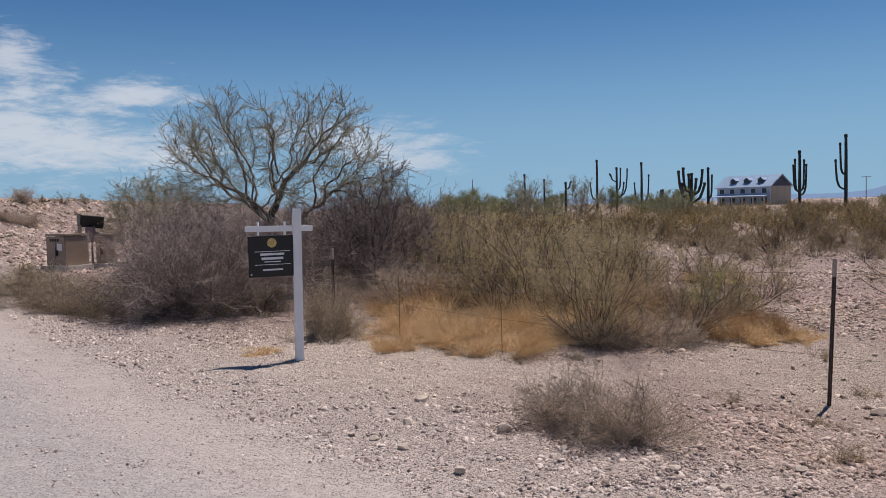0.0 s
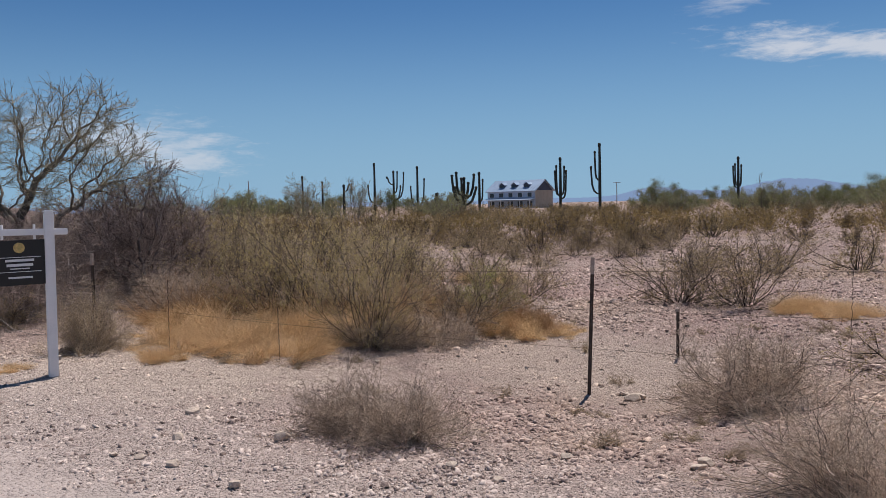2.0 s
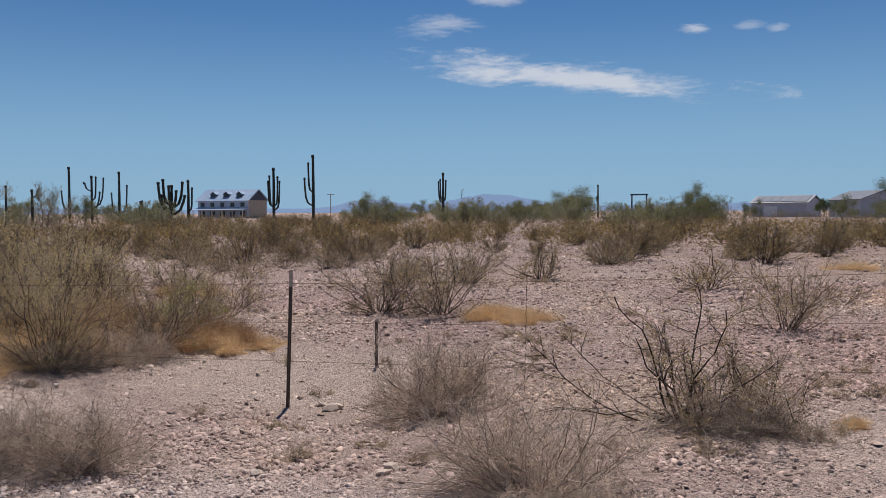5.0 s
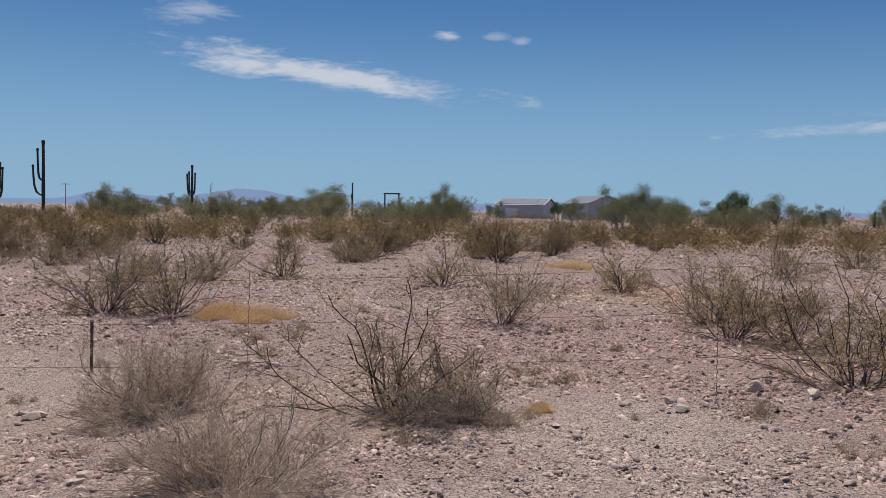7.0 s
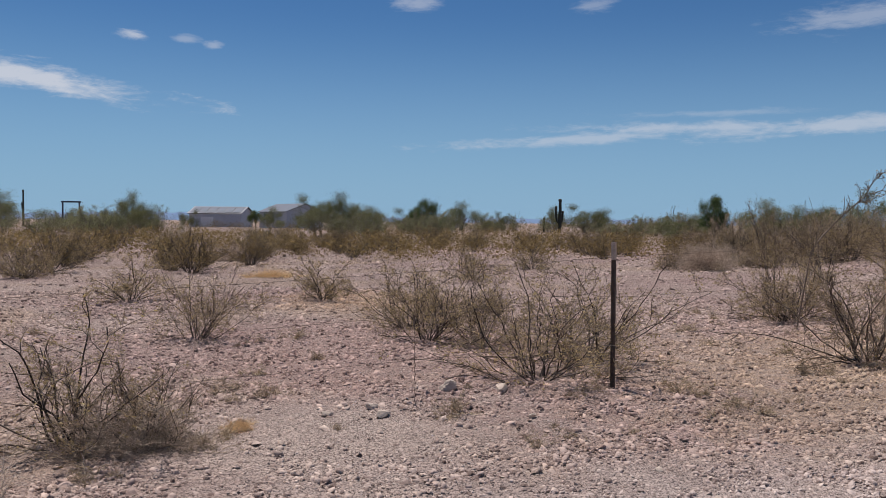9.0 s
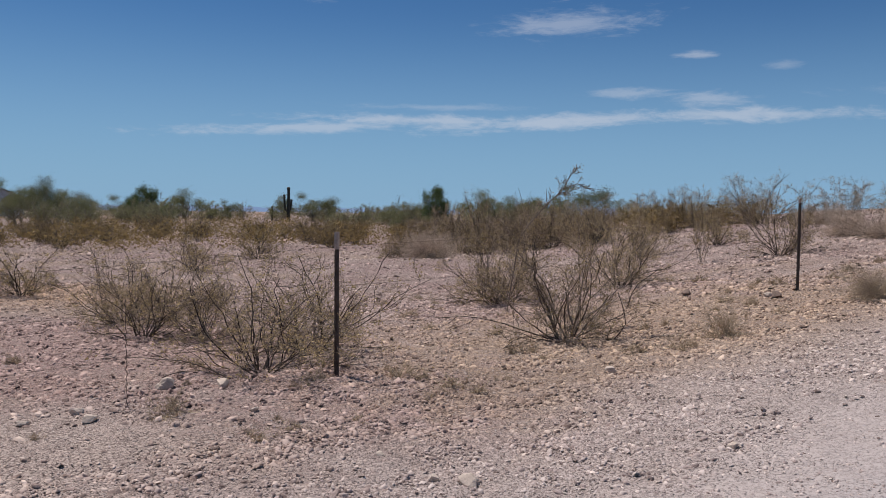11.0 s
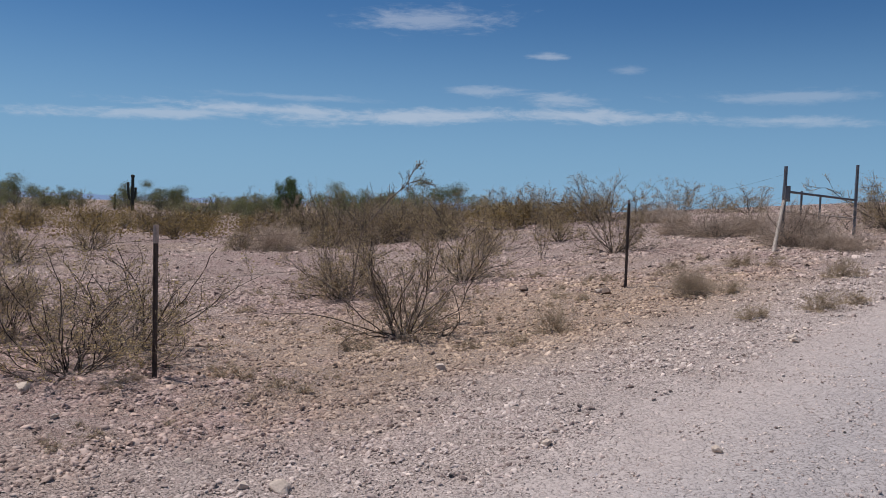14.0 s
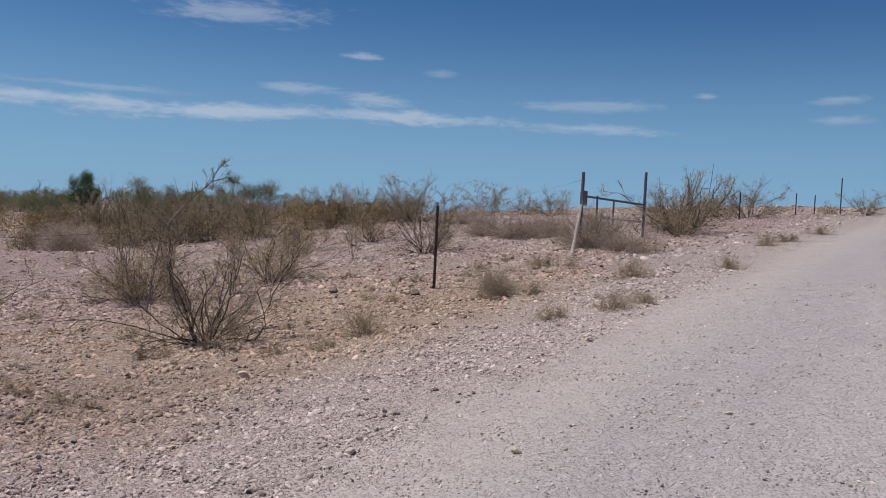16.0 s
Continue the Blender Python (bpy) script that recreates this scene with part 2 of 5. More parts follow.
def stone_material():
    """Angular desert stones that take the tone of the soil round them, greyer along the road."""
    m, b, s = material("desert_stone")
    g, o = b.add("ShaderNodeNewGeometry"), b.add("ShaderNodeObjectInfo")
    k = b.math("FRACT", b.math("ADD", g.outputs["Random Per Island"], o.outputs["Random"]))
    pos = g.outputs["Position"]
    sep = b.add("ShaderNodeSeparateXYZ")
    b.put(sep.inputs[0], pos)
    x, y, _ = sep.outputs
    soil = earth_tone(b, pos, x, y, b.noise(pos, 2.2, 5.0, 0.6))
    n = b.add("ShaderNodeValToRGB")
    b.put(n.inputs[0], k)
    r = n.color_ramp
    r.elements[0].color, r.elements[1].color = (0.28, 0.23, 0.215, 1), (1.5, 1.48, 1.43, 1)
    for p, c in ((0.15, (0.56, 0.51, 0.50, 1)), (0.5, (0.97, 0.94, 0.93, 1)), (0.92, (1.2, 1.19, 1.17, 1))):
        r.elements.new(p).color = c
    own = b.mix(1.0, soil, n.outputs[0], "MULTIPLY")
    grey = b.mix(1.0, (0.57, 0.48, 0.435), n.outputs[0], "MULTIPLY")
    d = road_coord(b, pos, x, y)
    col = b.mix(b.ramp(d, 5.4, 3.6, 0.0, 0.85), own, grey)
    fine = b.noise(pos, 45.0, 5.0, 0.65)
    b.put(s.inputs["Base Color"], b.mix(b.ramp(fine, 0.35, 0.7, 0.0, 0.25), col, (0.5, 0.405, 0.345)))
    s.inputs["Roughness"].default_value = 0.9
    b.put(s.inputs["Normal"], b.bump(fine, 0.7, 0.01))
    return m


SOIL, STONE = ground_material(), stone_material()
PALE_ROCK = plain("pale_rock", (0.56, 0.45, 0.36), 0.9, 0.0, 7.0, 0.22, 0.008, (0.47, 0.36, 0.285))
DARK_ROCK = plain("dark_brown_rock", (0.17, 0.115, 0.085), 0.85, 0.0, 7.0, 0.3, 0.008)
DRY_TWIG = plant("dry_grey_twigs", (0.30, 0.225, 0.17), (0.76, 0.60, 0.455))
DRY_BRANCH = plant("dry_grey_branches", (0.055, 0.04, 0.032), (0.48, 0.385, 0.315))
THICKET_TWIG = plant("brown_thicket_twigs", (0.07, 0.048, 0.044), (0.52, 0.405, 0.355))
THICKET_BRANCH = plant("grey_thicket_branches", (0.045, 0.033, 0.03), (0.50, 0.42, 0.37))
TAN_TWIG = plant("tan_dry_twigs", (0.24, 0.175, 0.115), (0.60, 0.475, 0.32))
STEM = plant("dark_creosote_stems", (0.022, 0.016, 0.014), (0.22, 0.17, 0.135))
CREOSOTE_TWIG = plant("creosote_twigs", (0.07, 0.047, 0.034), (0.62, 0.48, 0.33))
LEAF = plant("olive_creosote_leaves", (0.17, 0.125, 0.055), (0.66, 0.505, 0.25), 0.55, 0.5)
RUST_LEAF = plant("drying_creosote_leaves", (0.16, 0.108, 0.045), (0.42, 0.30, 0.125), 0.6, 0.45)
TREE_LEAF = plant("palo_verde_leaves", (0.13, 0.135, 0.06), (0.36, 0.35, 0.175), 0.55, 0.5)
FAR_LEAF = plant("dusty_green_far_leaves", (0.075, 0.085, 0.04), (0.28, 0.275, 0.125), 0.55, 0.45)
GREEN_LEAF = plant("fresh_green_leaves", (0.04, 0.06, 0.025), (0.16, 0.21, 0.08), 0.5, 0.4)
BARK = plant("palo_verde_bark", (0.07, 0.058, 0.045), (0.33, 0.28, 0.22))
TREE_TWIG = plant("palo_verde_twigs", (0.16, 0.135, 0.09), (0.46, 0.40, 0.28))
GREENISH_LEAF = plant("thicket_olive_leaves", (0.23, 0.18, 0.07), (0.80, 0.645, 0.29), 0.55, 0.55)
LIME_LEAF = plant("yellow_green_leaves", (0.22, 0.23, 0.06), (0.62, 0.58, 0.20), 0.55, 0.55)
GRASS = plant("straw_grass", (0.66, 0.47, 0.26), (0.97, 0.81, 0.57), 0.7, 0.55)
RUSSET_GRASS = plant("russet_dry_grass", (0.36, 0.22, 0.12), (0.74, 0.53, 0.33), 0.7, 0.5)
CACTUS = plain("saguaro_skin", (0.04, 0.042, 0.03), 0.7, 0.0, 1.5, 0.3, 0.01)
WHITE_WOOD = plain("white_painted_wood", (0.86, 0.85, 0.84), 0.5, 0.0, 6.0, 0.04, 0.001)
BLACK = plain("black_sign_panel", (0.006, 0.006, 0.007), 0.4, 0.0, 6.0, 0.2)
PRINT = plain("white_print", (0.75, 0.75, 0.74), 0.6, 0.0, 6.0, 0.05)
GOLD = plain("gold_print", (0.62, 0.44, 0.15), 0.5, 0.0, 30.0, 0.35)
POST = plain("rusty_post_steel", (0.10, 0.075, 0.058), 0.7, 0.1, 12.0, 0.4, 0.001, (0.13, 0.07, 0.04))
POST_TIP = plain("white_post_tip", (0.44, 0.35, 0.285), 0.7, 0.0, 20.0, 0.3)
WIRE = plain("rusted_wire", (0.15, 0.11, 0.085), 0.6, 0.5, 30.0, 0.3)
PIPE = plain("grey_gate_pipe", (0.16, 0.155, 0.16), 0.5, 0.6, 8.0, 0.3, 0.001, (0.16, 0.09, 0.055))
OLD_WOOD = plain("weathered_wood", (0.36, 0.30, 0.25), 0.85, 0.0, 14.0, 0.3, 0.003)
BOX_TAN = plain("tan_enamel_steel", (0.33, 0.245, 0.175), 0.5, 0.0, 3.0, 0.12, 0.0, (0.25, 0.18, 0.13))
CONCRETE = plain("pale_concrete", (0.5, 0.46, 0.42), 0.9, 0.0, 6.0, 0.15, 0.004)
DARK_METAL = plain("dark_sheet", (0.03, 0.028, 0.028), 0.6, 0.2, 5.0, 0.3)
MAUVE = plain("faded_meter_box", (0.33, 0.22, 0.2), 0.6, 0.0, 6.0, 0.2)
ROOF_METAL = plain("pale_metal_roof", (0.36, 0.46, 0.58), 0.4, 0.3, 0.3, 0.1)
SIDING = plain("blue_grey_siding", (0.46, 0.51, 0.59), 0.7, 0.0, 0.5, 0.08)
STUCCO = plain("tan_stucco", (0.42, 0.35, 0.27), 0.85, 0.0, 0.8, 0.1)
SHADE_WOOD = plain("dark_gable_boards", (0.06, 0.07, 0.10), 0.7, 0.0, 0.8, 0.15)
WINDOW = plain("dark_window_glass", (0.02, 0.024, 0.03), 0.1, 0.0, 1.0, 0.1)
TRIM = plain("white_trim", (0.7, 0.7, 0.7), 0.6, 0.0, 1.0, 0.05)
SHED_WALL = plain("grey_shed_metal", (0.44, 0.46, 0.51), 0.6, 0.2, 0.5, 0.1)
PANEL = plain("solar_panel_glass", (0.09, 0.11, 0.14), 0.35, 0.0, 1.0, 0.1)
SHED_ROOF = plain("grey_shed_roof", (0.13, 0.14, 0.16), 0.5, 0.3, 0.5, 0.1)


# ---- mesh helpers ----
def raw_mesh(name, verts, faces, mat, smooth=False):
    """A mesh from arrays: verts (n, 3) and faces (m, 3 or 4)."""
    verts, faces = np.asarray(verts, np.float32), np.asarray(faces, np.int32)
    me = bpy.data.meshes.new(name)
    n, side = faces.shape
    me.vertices.add(len(verts))
    me.vertices.foreach_set("co", verts.ravel())
    me.loops.add(n * side)
    me.loops.foreach_set("vertex_index", faces.ravel())
    me.polygons.add(n)
    me.polygons.foreach_set("loop_start", np.arange(0, n * side, side, dtype=np.int32))
    if smooth:
        me.polygons.foreach_set("use_smooth", np.ones(n, bool))
    me.materials.append(mat)
    me.update(calc_edges=True)
    return me


def part(name, bm, mat, parent=None, label=""):
    """Links a bmesh as one mesh object, under a thing or a part."""
    me = bpy.data.meshes.new(name)
    bm.to_mesh(me)
    bm.free()
    me.materials.append(mat)
    ob = new(name, me)
    ob.parent = parent
    return tagged(ob, label)


def box_bm(size, at=(0, 0, 0), bevel=0.0, turn=None):
    bm = bmesh.new()
    bmesh.ops.create_cube(bm, size=1.0)
    bmesh.ops.scale(bm, vec=size, verts=bm.verts)
    if bevel:
        bmesh.ops.bevel(bm, geom=bm.edges[:], offset=bevel, segments=2, affect="EDGES")
    if turn is not None:
        bmesh.ops.transform(bm, matrix=turn, verts=bm.verts)
    bmesh.ops.translate(bm, vec=at, verts=bm.verts)
    return bm


def tube_bm(points, radii, sides=10, ribs=0.0):
    """A closed tube along points; ribs folds its wall in and out."""
    bm = bmesh.new()
    rings = []
    points = [Vector(p) for p in points]
    for k, p in enumerate(points):
        ahead = (points[min(k + 1, len(points) - 1)] - points[max(k - 1, 0)]).normalized()
        side = ahead.cross((0, 1, 0) if abs(ahead.y) < 0.9 else (1, 0, 0)).normalized()
        up = side.cross(ahead)
        ring = []
        for j in range(sides):
            a, r = 2 * math.pi * j / sides, radii[k] * (1 - ribs * (j % 2))
            ring.append(bm.verts.new(p + side * (r * math.cos(a)) + up * (r * math.sin(a))))
        rings.append(ring)
    for a, b in zip(rings, rings[1:]):
        for j in range(sides):
            bm.faces.new((a[j], a[(j + 1) % sides], b[(j + 1) % sides], b[j]))
    bm.faces.new(rings[0][::-1]), bm.faces.new(rings[-1])
    bmesh.ops.recalc_face_normals(bm, faces=bm.faces)
    return bm


def prism_bm(outline, depth):
    """An outline in x and z, drawn out along y."""
    bm = bmesh.new()
    a = [bm.verts.new((x, -depth / 2, z)) for x, z in outline]
    c = [bm.verts.new((x, depth / 2, z)) for x, z in outline]
    bm.faces.new(a), bm.faces.new(c[::-1])
    n = len(a)
    for k in range(n):
        bm.faces.new((a[k], c[k], c[(k + 1) % n], a[(k + 1) % n]))
    bmesh.ops.recalc_face_normals(bm, faces=bm.faces)
    return bm


def empty(name, label, category, group="", m=None, kind=""):
    ob = new(name)
    if m is not None:
        ob.matrix_world = m
    return tagged(ob, label, category, group, kind)


# ---- ground ----
def sst(a, b, v):
    k = np.clip((v - a) / (b - a), 0, 1)
    return k * k * (3 - 2 * k)


def height(x, y):
    """The lie of the land: a rise along the road, a bank beyond the cabinets, a shallow hollow under the fence."""
    x, y = np.asarray(x, float), np.asarray(y, float)
    s = np.maximum(0, -y - 0.3)
    hill = (0.135 * np.minimum(s, 8) + 0.078 * np.clip(s - 8, 0, 26)) * sst(-4, 6, x) * (1 - sst(45, 140, x))
    w = np.maximum(0, -x - 5.5)
    left = (0.105 * np.minimum(w, 10) + 0.02 * np.clip(w - 10, 0, 12) + 1.25 * sst(10.5, 14, w)) * sst(4, 14, y) * (1 - sst(60, 120, y))
    swale = 0.10 * np.exp(-((x - 7.5) ** 2 + (y - 3.6) ** 2) / 12.0) - 0.32 * np.exp(-((x - 3.7) ** 2 + (y - 7.3) ** 2) / 5.0)
    near = 1 - sst(60, 200, np.hypot(x, y))
    wob = 0.035 * np.sin(0.9 * x + 1.3 * np.sin(0.5 * y)) * np.cos(0.8 * y + 0.7 * np.sin(0.6 * x)) + 0.05 * np.sin(0.23 * x + 0.4) * np.sin(0.27 * y + 1.1)
    return hill + left + swale + wob * near


def tall(x, y):
    return float(height(x, y))


def build_ground():
    def axis(lo, hi, step):
        inner = np.arange(lo, hi, step)
        out = step * np.cumsum(1.14 ** np.arange(1, 60))
        out = out[out < 4200]
        return np.concatenate([lo - out[::-1], inner, inner[-1] + out])

    gx, gy = axis(-13, 26, 0.16), axis(-14, 22, 0.16)
    X, Y = np.meshgrid(gx, gy)
    rng = np.random.default_rng(5)
    Z = height(X, Y)
    inner = (np.abs(X - 6) < 20) & (np.abs(Y - 4) < 19)
    Z = Z + np.where(inner, rng.normal(0, 0.007, Z.shape), 0)
    nx, ny = len(gx), len(gy)
    idx = np.arange(nx * ny).reshape(ny, nx)
    faces = np.stack([idx[:-1, :-1], idx[:-1, 1:], idx[1:, 1:], idx[1:, :-1]], -1).reshape(-1, 4)
    me = raw_mesh("ground", np.stack([X, Y, Z], -1).reshape(-1, 3), faces, SOIL, True)
    return tagged(new("ground", me), "pale stony desert soil with a graded gravel road", "ground", kind="structure")


build_ground()


# ---- plants: growth in vectorised steps ----
def unit(v):
    return v / np.maximum(np.linalg.norm(v, axis=-1, keepdims=True), 1e-9)


def grow(rng, start, ways, lengths, steps, wobble, lift):
    d, pts = unit(ways), [start]
    for _ in range(steps):
        d = unit(d + rng.normal(0, wobble, d.shape) + np.array([0, 0, lift]))
        pts.append(pts[-1] + d * (lengths / steps)[:, None])
    return np.stack(pts, 1)


def sprout(rng, lines, count, lo, hi, spread, lengths, steps, wobble, lift, taper=0.5):
    """Side shoots from random places along the given lines."""
    n, k, _ = lines.shape
    i = rng.integers(0, n, count)
    u = rng.uniform(lo, hi, count) * (k - 1)
    a = np.minimum(u.astype(int), k - 2)
    f = (u - a)[:, None]
    start = lines[i, a] * (1 - f) + lines[i, a + 1] * f
    ahead = unit(lines[i, a + 1] - lines[i, a])
    ways = ahead + rng.normal(0, spread, (count, 3))
    L = rng.uniform(lengths[0], lengths[1], count) * (1 - taper * u / (k - 1))
    return grow(rng, start, ways, L, steps, wobble, lift)


def tubes(sets, sides=3):
    """Tubes for (lines, thick end, thin end) sets, the ends one number or one for each line: verts and quads."""
    V, F, base = [], [], 0
    ang = 2 * np.pi * np.arange(sides) / sides
    for lines, r0, r1 in sets:
        n, k, _ = lines.shape
        t = unit(np.gradient(lines, axis=1))
        ref = np.where(np.abs(t[..., 2:3]) > 0.8, np.array([1.0, 0, 0]), np.array([0, 0, 1.0]))
        a = unit(np.cross(t, ref))
        c = np.cross(t, a)
        r = np.linspace(np.broadcast_to(r0, n), np.broadcast_to(r1, n), k).T[:, :, None, None]
        ring = lines[:, :, None] + r * (a[:, :, None] * np.cos(ang)[:, None] + c[:, :, None] * np.sin(ang)[:, None])
        V.append(ring.reshape(-1, 3))
        i = base + np.arange(n * k * sides).reshape(n, k, sides)
        nxt = np.roll(i, -1, axis=2)
        F.append(np.stack([i[:, :-1], nxt[:, :-1], nxt[:, 1:], i[:, 1:]], -1).reshape(-1, 4))
        base += n * k * sides
    return np.concatenate(V), np.concatenate(F)


def leaves(rng, lines, count, size, lo=0.3, jitter=0.01, long=1.8):
    """Small folded leaves (two triangles each) along lines."""
    n, k, _ = lines.shape
    i, u = rng.integers(0, n, count), rng.uniform(lo, 1, count) * (k - 1)
    a = np.minimum(u.astype(int), k - 2)
    f = (u - a)[:, None]
    p = lines[i, a] * (1 - f) + lines[i, a + 1] * f + rng.normal(0, jitter, (count, 3))
    d1, d2 = unit(rng.normal(0, 1, (count, 3))), unit(rng.normal(0, 1, (count, 3)))
    s = (size * rng.uniform(0.6, 1.4, count))[:, None]
    q = np.stack([p, p + d1 * s * long * 0.5 + d2 * s * 0.5, p + d1 * s * long, p + d1 * s * long * 0.5 - d2 * s * 0.5], 1)
    return q.reshape(-1, 3), np.arange(count * 4).reshape(-1, 4)


def spray_out(rng, count, low, high, radius):
    """Starting points near the foot and ways that fan out; low and high: degrees from the upright."""
    az, tilt = rng.uniform(0, 2 * np.pi, count), np.radians(rng.uniform(low, high, count))
    ways = np.stack([np.cos(az) * np.sin(tilt), np.sin(az) * np.sin(tilt), np.cos(tilt)], -1)
    start = np.stack([np.cos(az) * radius, np.sin(az) * radius, np.full(count, -0.02)], -1) * rng.uniform(0.2, 1, (count, 1))
    start[:, 2] = -0.03
    return start, ways


def plant_thing(name, label, category, group, pieces):
    thing = empty(name, label, category, group)
    for pname, (v, f), mat in pieces:
        ob = new(pname, raw_mesh(pname, v, f, mat))
        ob.parent = thing
        if pname != "trunk":
            tagged(ob, kind="stuff")
    return thing


def make_creosote(seed, size, leafy=1.0, fine=1.0, leaf_mat=None, label="", spread=48, lift=0.06, tips=1.0, stout=1.0):
    """Vase-shaped desert shrub: sinuous dark stems from one foot, a haze of fine twigs and small olive leaves at the ends."""
    rng = np.random.default_rng(seed)
    s, w = spray_out(rng, int(26 * fine), 6, spread, 0.09 * size)
    main = grow(rng, s, w, rng.uniform(0.5, 1.2, len(s)) * size, 10, 0.17, lift)
    side = sprout(rng, main, int(150 * fine), 0.12, 0.95, 0.58, (0.22 * size, 0.58 * size), 6, 0.22, 0.03)
    spur = sprout(rng, side, int(700 * fine), 0.1, 1.0, 0.7, (0.08 * size, 0.28 * size), 3, 0.26, 0.03)
    tip = sprout(rng, spur, int(1900 * fine * tips), 0.1, 1.0, 0.8, (0.04 * size, 0.13 * size), 1, 0.26, 0.04)
    for a in (main, side, spur, tip):
        a[..., 2] = np.maximum(a[..., 2], -0.03)
    thick = (0.0034 + 0.003 * size) * stout
    pieces = [("stem_mass", tubes([(main, thick, thick * 0.36), (side, thick * 0.4, thick * 0.2)]), STEM),
              ("twig_mass", tubes([(spur, thick * 0.25, thick * 0.14), (tip, thick * 0.15, thick * 0.10)]), CREOSOTE_TWIG)]
    if leafy:
        pieces.append(("foliage", leaves(rng, tip, int(4200 * leafy * fine), 0.0075 + 0.0036 * size, 0.2, 0.012 * size), leaf_mat or LEAF))
    return plant_thing("creosote_bush", label or "creosote bush with dark stems and sparse olive leaves", "bush", "desert shrubs", pieces)


def make_dry(seed, size, fine=1.0, mat=None, flat=0.75, label="", branch=None):
    """Dense rounded bush: a dark tangle of branches under a pale haze of fine bare twigs."""
    rng = np.random.default_rng(seed)
    s, w = spray_out(rng, int(95 * fine), 3, 88, 0.16 * size)
    out = np.linalg.norm(w[:, :2], axis=1)
    main = grow(rng, s, w, rng.uniform(0.35, 0.8, len(s)) * size * (0.92 + 0.16 * out), 8, 0.24, 0.03)
    side = sprout(rng, main, int(800 * fine), 0.1, 1.0, 0.75, (0.14 * size, 0.42 * size), 4, 0.28, 0.03, 0.2)
    tip = sprout(rng, side, int(9000 * fine), 0.15, 1.0, 0.7, (0.06 * size, 0.2 * size), 1, 0.3, 0.05)
    for a in (main, side, tip):
        a[..., 2] = np.maximum(a[..., 2] * flat * 1.15, 0.004)
    t = 0.0021 + 0.0022 * size
    pieces = [("branch_mass", tubes([(main, t * 0.95, t * 0.42), (side, t * 0.42, t * 0.22)]), branch or (DRY_BRANCH if mat is None else mat)),
              ("twig_mass", tubes([(tip, t * 0.24, t * 0.15)]), DRY_TWIG if mat is None else mat)]
    return plant_thing("dry_bush", label or "leafless dry grey bush of tangled fine twigs", "bush", "dry shrubs", pieces)


def make_scrub(seed, size, mat, stem=None, count=2600, leaf=0.03, label=""):
    """Leafier shrub of the flats, seen from afar: an uneven crown of small leaves over bare dark feet."""
    rng = np.random.default_rng(seed)
    s, w = spray_out(rng, 30, 4, 70, 0.15 * size)
    main = grow(rng, s, w, rng.uniform(0.5, 1.15, len(s)) * size, 6, 0.16, 0.06)
    side = sprout(rng, main, 230, 0.2, 1.0, 0.5, (0.15 * size, 0.5 * size), 3, 0.2, 0.06)
    spur = sprout(rng, side, 700, 0.2, 1.0, 0.55, (0.06 * size, 0.2 * size), 1, 0.2, 0.05)
    for a in (main, side, spur):
        a[..., 2] = np.maximum(a[..., 2], 0.01)
    pieces = [("stem_mass", tubes([(main, 0.010 * size, 0.004 * size), (side, 0.005 * size, 0.0025 * size), (spur, 0.0028 * size, 0.0016 * size)]), stem or STEM),
              ("foliage", leaves(rng, spur, count, leaf, 0.1, 0.03 * size), mat)]
    return plant_thing("scrub_bush", label or "olive-brown creosote scrub on the open flat", "bush", "scrub of the flat", pieces)


def crown_skeleton(rng, lobes, foot, fork, count, reach=1.1, kill=0.2, step=0.1):
    """Limbs that grow towards open room in the crown: nodes, parents and thickness."""
    room = np.concatenate([unit(rng.normal(0, 1, (int(count * share), 3))) * (rng.uniform(0.05, 1, (int(count * share), 1)) ** 0.45) * np.array(half) + np.array(mid)
                           for mid, half, share in lobes])
    rise = int(np.linalg.norm(np.array(fork) - foot) / step)
    nodes = [np.array(foot) + (np.array(fork) - foot) * k / rise + rng.normal(0, 0.012, 3) * (k > 0) for k in range(rise + 1)]
    parent = [-1] + list(range(rise))
    P = np.array(nodes)
    near, dist = np.zeros(len(room), int), np.full(len(room), 1e9)
    fresh = np.arange(len(P))
    for _ in range(140):
        d = np.linalg.norm(room[:, None] - P[fresh][None], axis=2)
        j = d.argmin(1)
        best = d[np.arange(len(room)), j]
        near, dist = np.where(best < dist, fresh[j], near), np.minimum(best, dist)
        stay = dist > kill
        room, near, dist = room[stay], near[stay], dist[stay]
        pull = dist < (reach if len(P) > rise + 12 else 2.4)
        if not pull.any():
            break
        ways = np.zeros((len(P), 3))
        np.add.at(ways, near[pull], unit(room[pull] - P[near[pull]]))
        who = np.unique(near[pull])
        back = P[who] - P[np.maximum(np.array(parent)[who], 0)]
        way = unit(unit(ways[who]) + 0.35 * unit(back) + rng.normal(0, 0.36, (len(who), 3)))
        fresh = len(P) + np.arange(len(who))
        P = np.concatenate([P, P[who] + way * step])
        parent += list(who)
    parent = np.array(parent)
    flow = np.zeros(len(P))
    kids = np.bincount(parent[1:], minlength=len(P))
    flow[kids == 0] = 1
    for i in range(len(P) - 1, 0, -1):
        flow[parent[i]] += flow[i]
    return P, parent, flow


